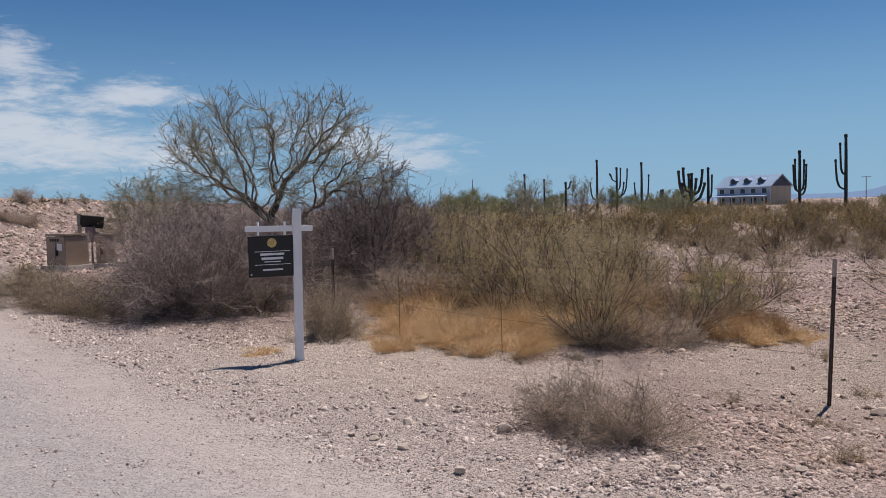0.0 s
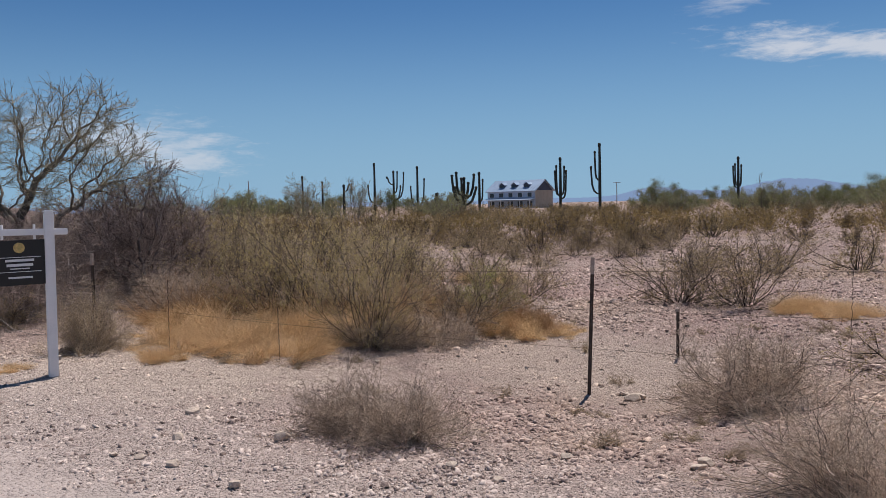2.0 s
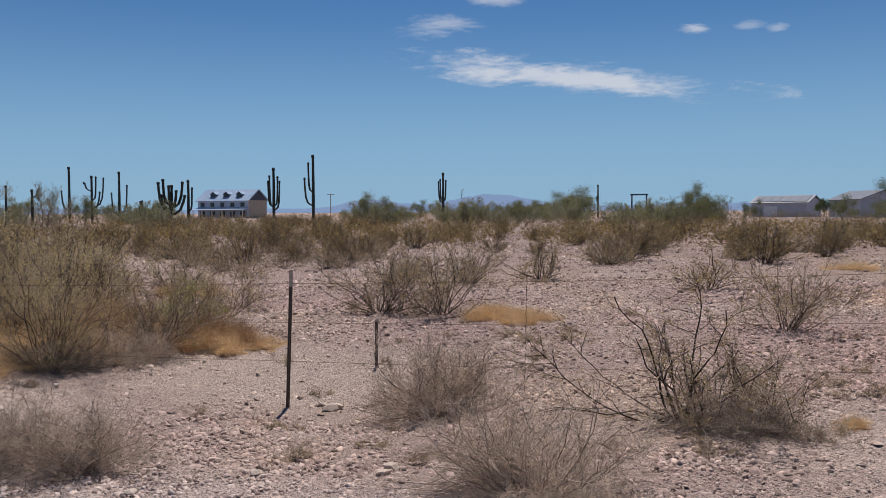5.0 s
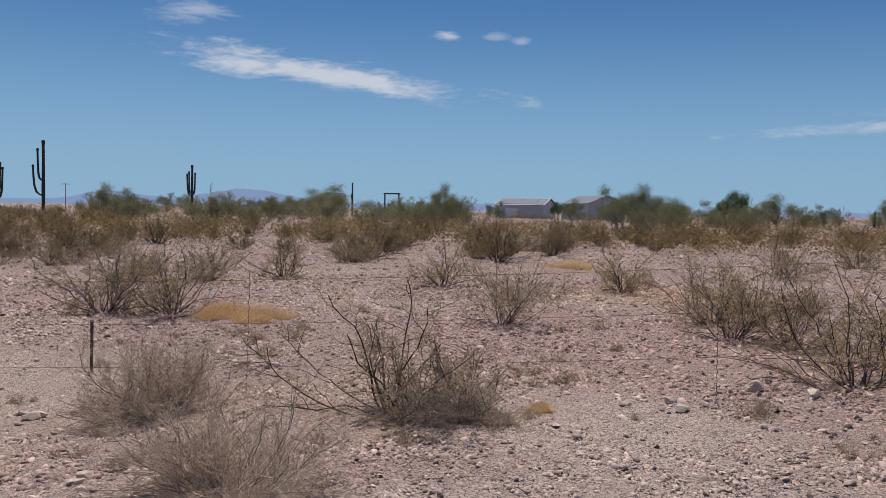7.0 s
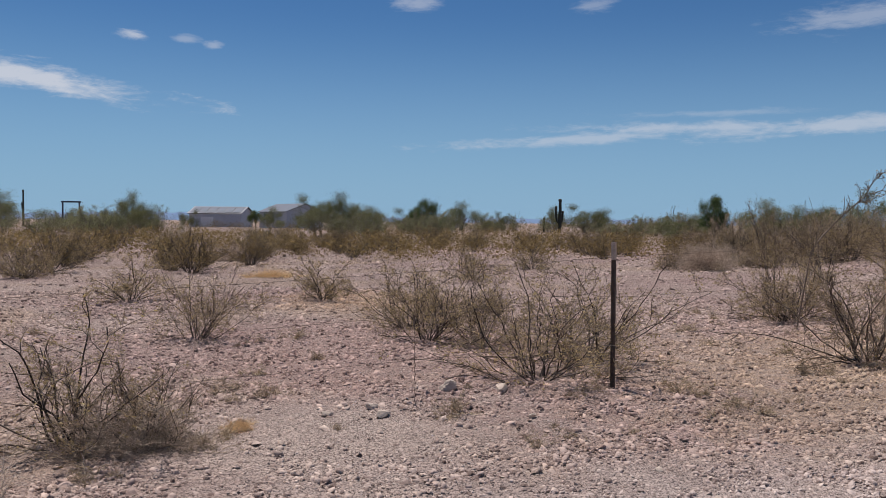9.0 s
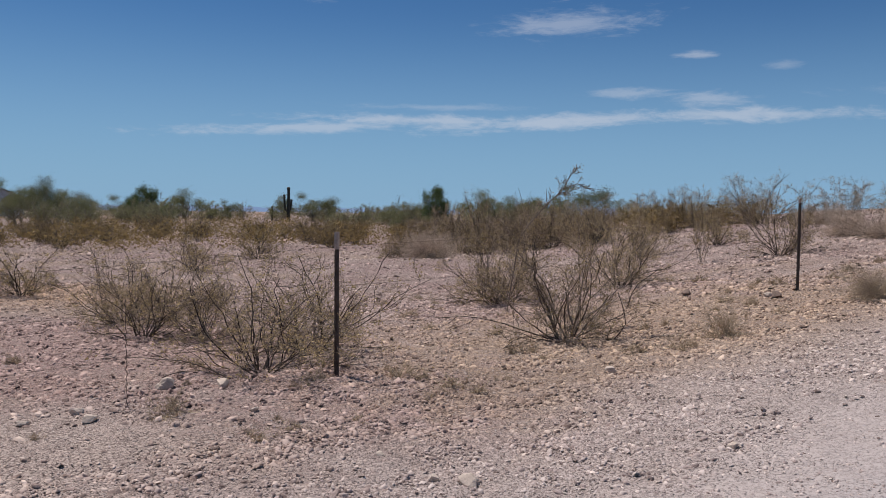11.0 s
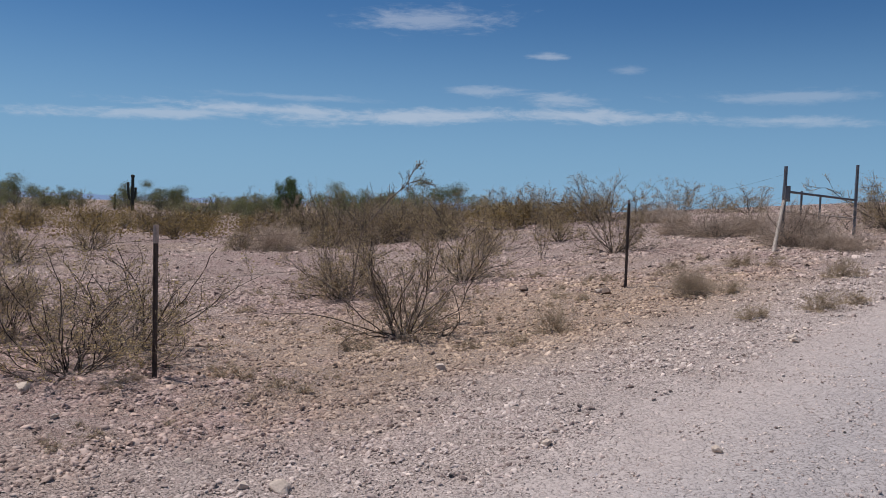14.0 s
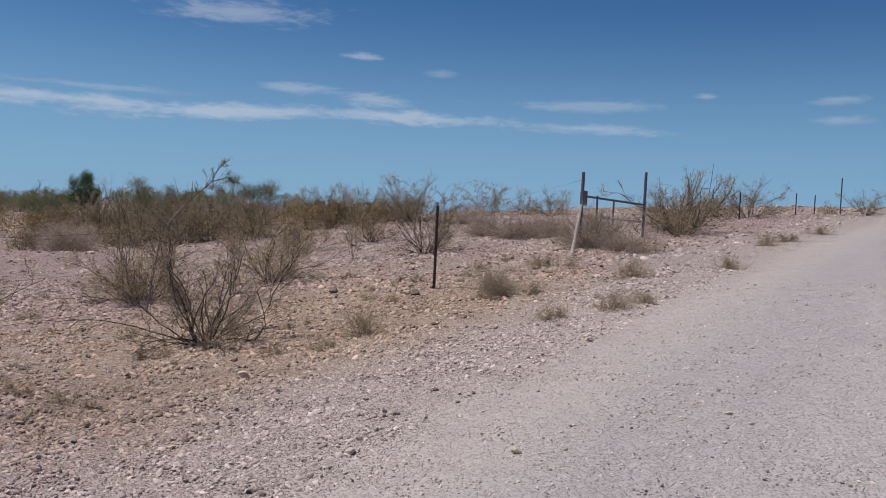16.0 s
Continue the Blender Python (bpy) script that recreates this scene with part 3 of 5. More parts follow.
def make_crown_tree(seed, lobes, foot, fork, trunk_r, count, leafy, leaf, label, twigs=8500, mat=None, power=0.56, twig_len=(0.14, 0.5), bark=None, twig_mat=None):
    """Old palo verde: a short trunk, crooked limbs that fill a lobed crown, a haze of fine twigs and thin leaf."""
    rng = np.random.default_rng(seed)
    P, parent, flow = crown_skeleton(rng, lobes, foot, fork, count)
    r = trunk_r * (flow / flow[0]) ** power
    r = np.maximum(r, 0.004)
    i = np.arange(1, len(P))
    lines = np.stack([P[parent[i]], P[i]], 1)
    lines[:, 1] += (lines[:, 1] - lines[:, 0]) * 0.06
    r0 = np.minimum(r[parent[i]], r[i] * 1.12)
    stout = flow[i] > 0.33 * flow[0]
    thin = flow[i] <= 3
    bough = ~stout & ~thin
    ends = lines[flow[i] <= 6]
    twig = sprout(rng, ends, twigs // 3, 0.0, 1.0, 0.5, twig_len, 4, 0.17, 0.03, 0.0)
    spray = sprout(rng, twig, twigs, 0.1, 1.0, 0.5, (0.05, 0.17), 2, 0.17, 0.02)
    pieces = [("trunk", tubes([(lines[stout], r0[stout], r[i][stout])], 9), bark or BARK),
              ("limb_mass", tubes([(lines[bough], r0[bough], r[i][bough])], 6), bark or BARK),
              ("twig_mass", tubes([(lines[thin], r0[thin], r[i][thin]), (twig, 0.0042, 0.0024), (spray, 0.0026, 0.0016)]), twig_mat or TREE_TWIG)]
    if leafy:
        pieces.append(("crown", leaves(rng, spray, leafy, leaf, 0.2, 0.012), mat or TREE_LEAF))
    return plant_thing("desert_tree", label, "tree", "desert trees", pieces)


def make_tree(seed, size, limbs=5, leafy=6000, leaf=0.022, mat=None, bark=None, fine=1.0, label="", group="", trunk_h=0.22, spread=(18, 62), wob=0.17):
    """Multi-limbed desert tree: crooked trunk, tapering limbs, fine twigs and a thin crown."""
    rng = np.random.default_rng(seed)
    trunk = grow(rng, np.array([[0, 0, -0.05]]), np.array([[0.15, 0.0, 1.0]]), np.array([trunk_h * size]), 5, 0.09, 0.05)
    az = 2 * np.pi * (np.arange(limbs) + rng.uniform(0, 0.6, limbs)) / limbs
    tilt = np.radians(rng.uniform(*spread, limbs))
    ways = np.stack([np.cos(az) * np.sin(tilt), np.sin(az) * np.sin(tilt), np.cos(tilt)], -1)
    start = np.repeat(trunk[:, -1], limbs, 0) - rng.uniform(0, 0.06 * size, (limbs, 1)) * np.array([0, 0, 1])
    limb = grow(rng, start, ways, rng.uniform(0.55, 0.85, limbs) * size, 9, wob, 0.03)
    bough = sprout(rng, limb, int(34 * fine), 0.25, 1.0, 0.55, (0.3 * size, 0.6 * size), 7, wob, 0.06)
    branch = sprout(rng, bough, int(190 * fine), 0.2, 1.0, 0.5, (0.16 * size, 0.34 * size), 5, wob, 0.06)
    twig = sprout(rng, branch, int(1300 * fine), 0.15, 1.0, 0.5, (0.07 * size, 0.2 * size), 4, 0.15, 0.06)
    spray = sprout(rng, twig, int(3600 * fine), 0.15, 1.0, 0.45, (0.03 * size, 0.1 * size), 2, 0.15, 0.04)
    r = 0.024 * size
    pieces = [("trunk", tubes([(trunk, r * 1.25, r)], 9), bark or BARK),
              ("limb_mass", tubes([(limb, r * 0.40, r * 0.13), (bough, r * 0.19, r * 0.07)], 6), bark or BARK),
              ("twig_mass", tubes([(branch, r * 0.13, r * 0.06)] + ([(twig, r * 0.055, r * 0.032), (spray, r * 0.036, r * 0.022)] if fine > 0.7 else [])), TREE_TWIG)]
    if leafy:
        pieces.append(("crown", leaves(rng, spray, leafy, leaf, 0.2, (0.01 if fine > 0.7 else 0.055) * size), mat or TREE_LEAF))
    return plant_thing("desert_tree", label, "tree", group or "desert trees", pieces)


def make_grass(seed, radius, blades, length, label="", mat=None):
    """Tousled dry grass: blades in clumps that lean their own way."""
    rng = np.random.default_rng(seed)
    n = 30
    r, a = radius * np.sqrt(rng.uniform(0, 1, n)) * rng.uniform(0.4, 1.45, n), rng.uniform(0, 2 * np.pi, n)
    clump = rng.integers(0, n, blades)
    cx, cy = (r * np.cos(a))[clump], (r * np.sin(a))[clump]
    lean = rng.normal(0, 0.8, (n, 2))[clump]
    tall_ = (rng.uniform(0.25, 1.1, n) * np.clip(1.35 - 0.8 * r / radius, 0.3, 1))[clump]
    start = np.stack([cx + rng.normal(0, 0.055, blades), cy + rng.normal(0, 0.055, blades), np.full(blades, -0.01)], -1)
    ways = np.stack([lean[:, 0] + rng.normal(0, 0.4, blades), lean[:, 1] + rng.normal(0, 0.4, blades), np.ones(blades)], -1)
    lines = grow(rng, start, ways, length * tall_ * rng.uniform(0.6, 1.25, blades), 4, 0.16, -0.12)
    lines[..., 2] = np.maximum(lines[..., 2], 0.0)
    v, f = tubes([(lines, 0.0026, 0.0012)])
    return plant_thing("grass_patch", label or "patch of dry straw-coloured grass", "grass", "dry grass patches", [("blade_mass", (v, f), mat or GRASS)])


LIBRARY = {
    "creosote_l": [make_creosote(s, 1.7, 1.15, 1.4, GREENISH_LEAF, spread=66) for s in (11, 12, 13)],
    "creosote_m": [make_creosote(s, 1.0, 0.8, 1.0, spread=82, lift=0.03, stout=1.1) for s in (21, 22, 23, 24)],
    "creosote_s": [make_creosote(s, 0.6, 1.0, 0.7, spread=76, lift=0.03, stout=1.2) for s in (31, 32, 33)],
    "bare_m": [make_creosote(s, 1.0, 0.4, 1.15, spread=82, lift=0.03, stout=1.3, label="nearly leafless creosote bush with dark bare stems") for s in (41, 42)],
    "green_m": [make_creosote(25, 1.0, 1.9, 0.95, LIME_LEAF, "leafy yellow-green creosote bush in the dry grass", 78, 0.03)],
    "spray_m": [make_creosote(s, 1.0, 1.5, 0.26, spread=24, lift=0.04, tips=1.3, label="tall thin creosote stems with leafy sprays") for s in (47, 48, 49)],
    "haze_tree": [make_tree(s, 3.2, 6, 1800, 0.025, TREE_LEAF, None, 0.75, "hazy half-bare palo verde tree beyond the thicket", "far trees", 0.2, (12, 55)) for s in (161, 162)],
    "open_m": [make_creosote(s, 1.0, 0.8, 0.62, spread=78, lift=0.05, tips=1.2, stout=1.4, label="open arching creosote bush with few bare stems") for s in (45, 46)],
    "dry_l": [make_dry(s, 1.6, 1.15, THICKET_TWIG, label="large tangled brown thicket bush of bare branches", branch=THICKET_BRANCH) for s in (51, 52, 53)],
    "dry_m": [make_dry(s, 0.8, 0.95) for s in (61, 62, 63)],
    "dry_s": [make_dry(s, 0.35, 0.3, TAN_TWIG, 1.0, "small upright tuft of tan dry grass and twigs") for s in (71, 72)],
    "tan_m": [make_dry(s, 0.8, 0.8, TAN_TWIG, label="rounded tan-brown dry bush", branch=DRY_BRANCH) for s in (81, 82)],
    "dome": [make_dry(99, 0.8, 1.5, TAN_TWIG, 0.95, "dense rounded grey-tan bush beside the sign post", DRY_BRANCH)],
    "tuft": [make_dry(s, 0.22, 0.13, TAN_TWIG, label="small dry weed tuft in the gravel") for s in (91, 92)],
    "grass": [make_grass(s, 0.8, 3000, 0.62) for s in (101, 102, 103)],
    "russet_grass": [make_grass(s, 0.8, 2200, 0.62, "patch of reddish-brown dry grass under the creosote", RUSSET_GRASS) for s in (105, 106)],
    "scrub": [make_scrub(s, 1.5, (RUST_LEAF, RUST_LEAF, LEAF, RUST_LEAF)[s % 4]) for s in (111, 112, 113, 114)],
    "green_scrub": [make_scrub(s, 2.4, TREE_LEAF, BARK, 3600, 0.05, "pale green palo verde shrub on the flat") for s in (121, 122, 123)],
    "far_tree": [make_tree(s, 4.0, 9, 13000, 0.055, FAR_LEAF, None, 0.55, "bushy green desert tree far across the flat", "far trees", 0.2) for s in (131, 132)],
    "dark_tree": [make_tree(s, 5.0, 9, 12000, 0.10, GREEN_LEAF, None, 0.55, "dense dark green tree near the buildings", "far trees", 0.3, (5, 40)) for s in (141,)],
    "column_tree": [make_tree(143, 4.0, 12, 14000, 0.085, GREEN_LEAF, None, 0.55, "upright dense dark green tree standing above the scrub", "far trees", 0.12, (8, 50))],
    "bare_tree": [make_tree(s, 4.0, 5, 0, 0.05, None, None, 0.25, "bare dead tree far across the flat", "far trees", 0.25) for s in (151,)],
}


def stature(shape):
    """How tall a plant stands, but for its last stray tips."""
    z = []
    for ob in shape.children:
        v = np.empty(len(ob.data.vertices) * 3, np.float32)
        ob.data.vertices.foreach_get("co", v)
        z.append(v[2::3])
    return float(np.percentile(np.concatenate(z), 99.0))


SIZES = {kind: [stature(shape) for shape in shapes] for kind, shapes in LIBRARY.items()}
USED = {}
dice = random.Random(7)


def put(kind, x, y, h, wide=1.0, turn=None, pick=None):
    """Sets a plant of that kind and height on the ground."""
    k = USED.get(kind, 0) if pick is None else pick
    shapes = LIBRARY[kind]
    shape = shapes[k % len(shapes)]
    if pick is None:
        USED[kind] = k + 1
    s = h / SIZES[kind][k % len(shapes)]
    a = dice.uniform(0, 360) if turn is None else turn
    m = pose(x, y, tall(x, y) - 0.01, 0, 0, a) @ Matrix.Diagonal((s * wide, s * wide, s, 1))
    return copy_thing(shape, m)


# large dry thicket round the tree
put("dry_l", -5.06, 13.64, 1.28, 0.6)
put("dry_l", -4.64, 13.16, 1.53, 0.95)
put("dry_l", -4.25, 13.10, 1.44, 1.0)
put("dry_l", -3.81, 13.85, 1.52, 1.0)
put("dry_l", -6.32, 18.11, 1.83, 1.1)
put("dry_l", -3.48, 16.07, 1.57, 1.0)
put("dry_l", -3.07, 18.24, 1.61, 1.1)
put("dry_l", -2.11, 17.56, 1.55, 1.0)
put("dry_l", -6.96, 18.82, 1.50, 0.7)
put("dry_l", -6.63, 23.73, 1.83, 1.2)
put("creosote_m", -4.15, 13.55, 0.80, 1.2)
put("tan_m", -7.79, 13.79, 0.56, 1.0)
put("tan_m", -6.76, 12.78, 0.61, 1.0)
put("creosote_s", -7.42, 13.39, 0.60, 1.1)
put("creosote_s", -6.03, 12.85, 0.54, 1.1)
put("tan_m", -6.28, 12.62, 0.53, 1.0)
put("tan_m", -6.05, 12.61, 0.51, 1.2)
put("creosote_m", -6.62, 12.86, 0.43, 1.2)
put("tan_m", -5.78, 13.02, 0.56, 1.0)
put("creosote_m", -4.70, 12.70, 0.68, 1.1)
put("creosote_m", -3.45, 12.75, 0.60, 1.2)
put("green_m", -4.05, 12.80, 0.55, 1.1)
put("dome", -1.90, 10.32, 0.70, 0.8)
put("dry_m", -1.08, 13.23, 0.68, 1.1)
put("dry_m", -1.65, 14.62, 0.70, 1.1)
put("dry_l", -2.68, 18.20, 1.99, 0.9)
put("dry_l", -1.88, 18.28, 1.74, 0.8)
put("bare_m", -2.85, 20.73, 2.33, 0.9)
put("bare_m", -4.01, 22.00, 2.56, 0.9)
put("bare_m", -2.04, 21.14, 1.73, 1.0)
put("tan_m", -0.22, 13.09, 0.49, 1.2)
put("tan_m", 1.06, 9.93, 0.27, 1.2)
put("tan_m", 2.43, 12.19, 0.49, 1.0)
# green creosote thicket
put("creosote_l", -0.68, 15.31, 1.55, 1.1)
put("creosote_l", 0.13, 12.19, 1.58, 1.0)
put("creosote_l", 0.76, 11.60, 1.46, 1.0)
put("creosote_l", 1.30, 9.74, 1.32, 0.9)
put("creosote_l", 1.39, 14.16, 1.43, 1.1)
put("creosote_l", 2.30, 13.40, 1.26, 1.0)
put("creosote_l", 0.29, 17.59, 1.55, 1.2)
put("creosote_l", -1.35, 20.59, 1.57, 1.2)
put("creosote_l", 2.73, 19.99, 1.44, 1.2)
put("bare_m", 2.54, 10.43, 0.77, 1.0)
put("creosote_m", 3.51, 12.02, 0.84, 1.2)
put("creosote_m", 4.65, 14.09, 0.89, 1.1)
put("creosote_m", 4.46, 16.93, 0.86, 1.2)
put("dry_m", 2.05, 9.90, 0.40, 1.1)
put("dry_m", 1.49, 9.71, 0.39, 1.1)
put("green_m", 3.10, 11.60, 0.85, 1.1)
put("haze_tree", 2.70, 45.0, 3.1, 0.9)
put("haze_tree", 4.95, 44.8, 3.0, 0.9)
put("spray_m", 17.00, -0.08, 2.05, 0.45)
put("spray_m", 17.50, -3.20, 1.65, 0.5)
put("spray_m", 19.20, -4.90, 1.65, 0.5)
put("spray_m", 15.40, -1.90, 1.60, 0.5)
put("spray_m", 18.00, -0.90, 1.75, 0.5)
for gx, gy, gh in ((1.9, 10.6, 0.45), (2.3, 11.2, 0.5), (0.7, 12.0, 0.5), (-0.9, 13.0, 0.45), (3.4, 10.6, 0.28), (2.0, 11.9, 0.55), (3.3, 11.3, 0.35), (-0.4, 12.2, 0.5)):
    put("russet_grass", gx, gy, gh, 0.9)
# straw grass
put("grass", 1.00, 10.40, 0.28, 1.2)
put("grass", 1.75, 10.25, 0.30, 1.1)
put("grass", 2.45, 10.95, 0.34, 1.2)
put("grass", 2.95, 10.80, 0.24, 1.2)
put("grass", 0.45, 10.95, 0.36, 1.3)
put("grass", 1.65, 11.30, 0.40, 1.2)
put("grass", -1.05, 12.40, 0.30, 1.1)
put("grass", -0.81, 10.55, 0.26, 1.5)
put("grass", -0.23, 10.10, 0.31, 1.5)
put("grass", 0.31, 9.53, 0.23, 1.5)
put("grass", -0.18, 11.45, 0.32, 1.5)
put("grass", -1.05, 9.46, 0.14, 1.2)
put("grass", 0.80, 10.06, 0.22, 1.3)
put("grass", 2.18, 11.71, 0.36, 1.3)
put("grass", 3.37, 10.35, 0.21, 1.3)
put("grass", 3.76, 10.29, 0.15, 1.3)
put("grass", 4.68, 16.92, 0.25, 1.6)
put("grass", 7.78, 10.72, 0.20, 1.7)
put("grass", 7.72, 9.97, 0.17, 1.4)
put("grass", 20.31, 12.56, 0.22, 1.8)
put("grass", 7.37, 10.47, 0.17, 1.5)
put("grass", -2.55, 9.18, 0.06, 2.2)
put("grass", 5.62, 3.39, 0.08, 0.9)
# verge bushes
put("dry_m", 0.65, 6.02, 0.43, 0.8)
put("dry_m", 1.04, 5.68, 0.42, 0.92)
put("dry_m", 4.16, 6.34, 0.70, 0.98)
put("dry_m", 3.00, 3.58, 0.54, 0.95)
put("open_m", 4.94, 4.24, 1.00, 1.3)
put("dry_m", 4.92, 3.69, 0.32, 1.2)
put("bare_m", 5.13, 3.78, 0.61, 1.0)
put("creosote_m", 9.64, 6.85, 1.00, 1.0)
put("creosote_s", 13.28, 11.30, 0.91, 1.1)
put("creosote_s", 17.34, 18.48, 0.93, 1.1)
put("creosote_s", 12.37, 15.43, 1.00, 1.1)
put("creosote_m", 7.09, 11.24, 1.19, 1.0)
put("bare_m", 6.39, 11.95, 0.99, 1.1)
put("creosote_s", 15.60, 8.37, 0.92, 1.1)
put("creosote_s", 23.92, 23.64, 1.23, 1.1)
put("creosote_m", 10.42, 22.10, 1.00, 1.1)
put("creosote_m", 10.67, 15.86, 0.98, 1.1)
put("creosote_s", 10.60, 26.42, 0.84, 1.1)
put("creosote_m", 10.52, 3.95, 0.93, 1.2)
put("creosote_m", 12.10, 4.90, 1.05, 1.15)
put("creosote_m", 8.36, 1.90, 1.05, 1.3)
put("creosote_m", 9.92, 1.77, 1.06, 1.25)
put("creosote_m", 10.45, 3.20, 0.88, 1.1)
put("creosote_m", 15.9, -0.50, 1.15, 1.2)
put("creosote_s", 28.85, 7.65, 1.09, 1.1)
put("creosote_s", 22.62, 7.63, 0.95, 1.2)
put("creosote_s", 32.00, 3.21, 0.82, 1.2)
put("dry_m", 32.18, 2.04, 0.78, 1.1)
put("dry_m", 28.00, 19.79, 0.75, 1.2)
put("creosote_s", 17.41, 18.76, 0.92, 1.1)
put("bare_m", 10.75, -1.16, 1.22, 1.15)
put("creosote_m", 15.82, -0.35, 1.06, 1.1)
put("creosote_m", 16.82, -2.77, 1.20, 1.1)
put("creosote_m", 23.45, -4.37, 1.10, 1.2)
put("creosote_s", 24.29, -6.61, 0.84, 1.1)
put("creosote_m", 18.86, -6.46, 1.42, 0.9)
put("creosote_s", 30.07, 3.22, 0.79, 1.1)
put("dry_m", 30.71, 2.04, 0.97, 1.1)
put("creosote_m", 34.36, 0.95, 1.50, 1.1)
put("creosote_m", 32.37, -4.05, 1.53, 1.2)
put("creosote_m", 39.21, -9.29, 1.50, 1.2)
put("dry_m", 21.93, -9.20, 0.66, 1.1)
put("dry_m", 20.29, -9.44, 0.61, 1.1)
put("dry_m", 20.96, -10.56, 0.59, 1.1)
put("tan_m", 11.37, -5.05, 0.37, 0.9)
put("dry_s", 13.73, -6.85, 0.25, 1.2)
put("dry_s", 9.90, -2.82, 0.33, 0.9)
put("dry_s", 9.33, -4.88, 0.17, 1.2)
put("dry_s", 11.13, -5.50, 0.19, 1.0)
put("bare_m", 19.79, -13.93, 1.49, 1.0)
put("creosote_m", 21.18, -14.24, 1.15, 1.0)
put("dry_m", 15.64, -9.08, 0.82, 1.1)
put("dry_m", 14.26, -8.94, 0.40, 1.3)
put("dry_s", 11.53, -7.26, 0.32, 0.9)
put("dry_s", 9.27, -5.60, 0.23, 1.2)
put("dry_s", 9.29, -6.06, 0.16, 1.2)
put("creosote_m", 18.50, -13.01, 1.60, 0.9)
put("creosote_m", 26.70, -21.75, 1.44, 1.0)
put("creosote_m", 28.20, -21.45, 1.06, 1.0)
put("creosote_m", 24.89, -25.45, 0.92, 1.1)
put("creosote_m", 26.94, -25.72, 0.53, 1.1)
put("creosote_m", 40.91, -10.10, 1.67, 1.05)
put("creosote_m", 39.46, -11.41, 1.57, 1.05)
put("creosote_m", 43.11, -18.04, 1.87, 1.05)
put("creosote_m", 43.61, -20.35, 1.48, 1.05)
put("creosote_m", 38.54, -19.45, 1.31, 1.05)
put("creosote_m", 46.95, -8.62, 1.74, 1.05)
put("creosote_m", 45.33, -9.90, 1.91, 1.05)
put("creosote_m", 56.12, -7.95, 2.07, 1.05)
put("creosote_m", 37.77, -12.14, 2.08, 1.05)
put("dry_m", 32.92, -12.74, 0.82, 1.05)
put("dry_s", 14.42, -12.16, 0.29, 1.0)
put("dry_s", 15.14, -13.27, 0.22, 1.4)
put("dry_s", 16.41, -15.34, 0.24, 1.5)
put("dry_s", 11.33, -8.88, 0.22, 1.2)


# ---- the large palo verde behind the thicket and its small neighbours ----
TX, TY = -3.86, 15.48
LOBES = (((-0.85, 0.0, 2.75), (1.3, 1.2, 1.15), 0.34), ((0.95, 0.1, 2.85), (1.25, 1.2, 1.1), 0.34), ((-1.55, 0.2, 2.35), (0.75, 0.8, 0.75), 0.11),
         ((1.75, -0.1, 2.15), (0.75, 0.7, 0.7), 0.10), ((0.1, -0.3, 2.0), (1.5, 0.9, 0.45), 0.11))
tree = make_crown_tree(105, LOBES, np.array((0.1, 0, -0.05)), (-0.12, 0, 1.35), 0.12, 1300, 9000, 0.010, "large half-bare palo verde tree with crooked dark limbs")
tree.matrix_world = pose(TX, TY, tall(TX, TY) - 0.03)
SX, SY = -8.16, 20.37
LOBES = (((0, 0, 1.5), (1.3, 1.2, 0.85), 0.7), ((-0.5, 0, 1.1), (1.3, 1.0, 0.6), 0.3))
small = make_crown_tree(19, LOBES, np.array((0, 0, -0.05)), (0.05, 0, 0.5), 0.07, 700, 16000, 0.014, "small hazy green palo verde tree behind the thicket", 6000)
small.matrix_world = pose(SX, SY, tall(SX, SY) - 0.03)
LOBES = (((0.05, 0, 1.25), (1.0, 0.7, 0.95), 0.72), ((0.75, 0, 1.0), (0.7, 0.6, 0.7), 0.16), ((0.45, 0, 2.1), (0.5, 0.3, 0.6), 0.05))
dead = make_crown_tree(23, LOBES, np.array((0.1, 0, -0.05)), (0.15, 0, 0.4), 0.06, 800, 0, 0.01, "dark dead tangled tree leaning over the thicket", 5000,
                       bark=THICKET_BRANCH, twig_mat=THICKET_TWIG)
dead.matrix_world = pose(-2.05, 15.0, tall(-2.05, 15.0) - 0.03)
put("dry_m", -18.96, 33.43, 0.60, 1.0)
put("dry_m", -17.09, 30.34, 0.55, 1.0)
put("dry_m", -17.35, 29.33, 0.49, 1.0)
put("dry_s", -16.94, 32.53, 0.23, 1.3)
put("creosote_s", -18.83, 36.48, 0.51, 1.3)
put("creosote_s", -18.69, 38.31, 0.48, 1.3)
put("creosote_s", -18.85, 34.86, 0.39, 1.3)

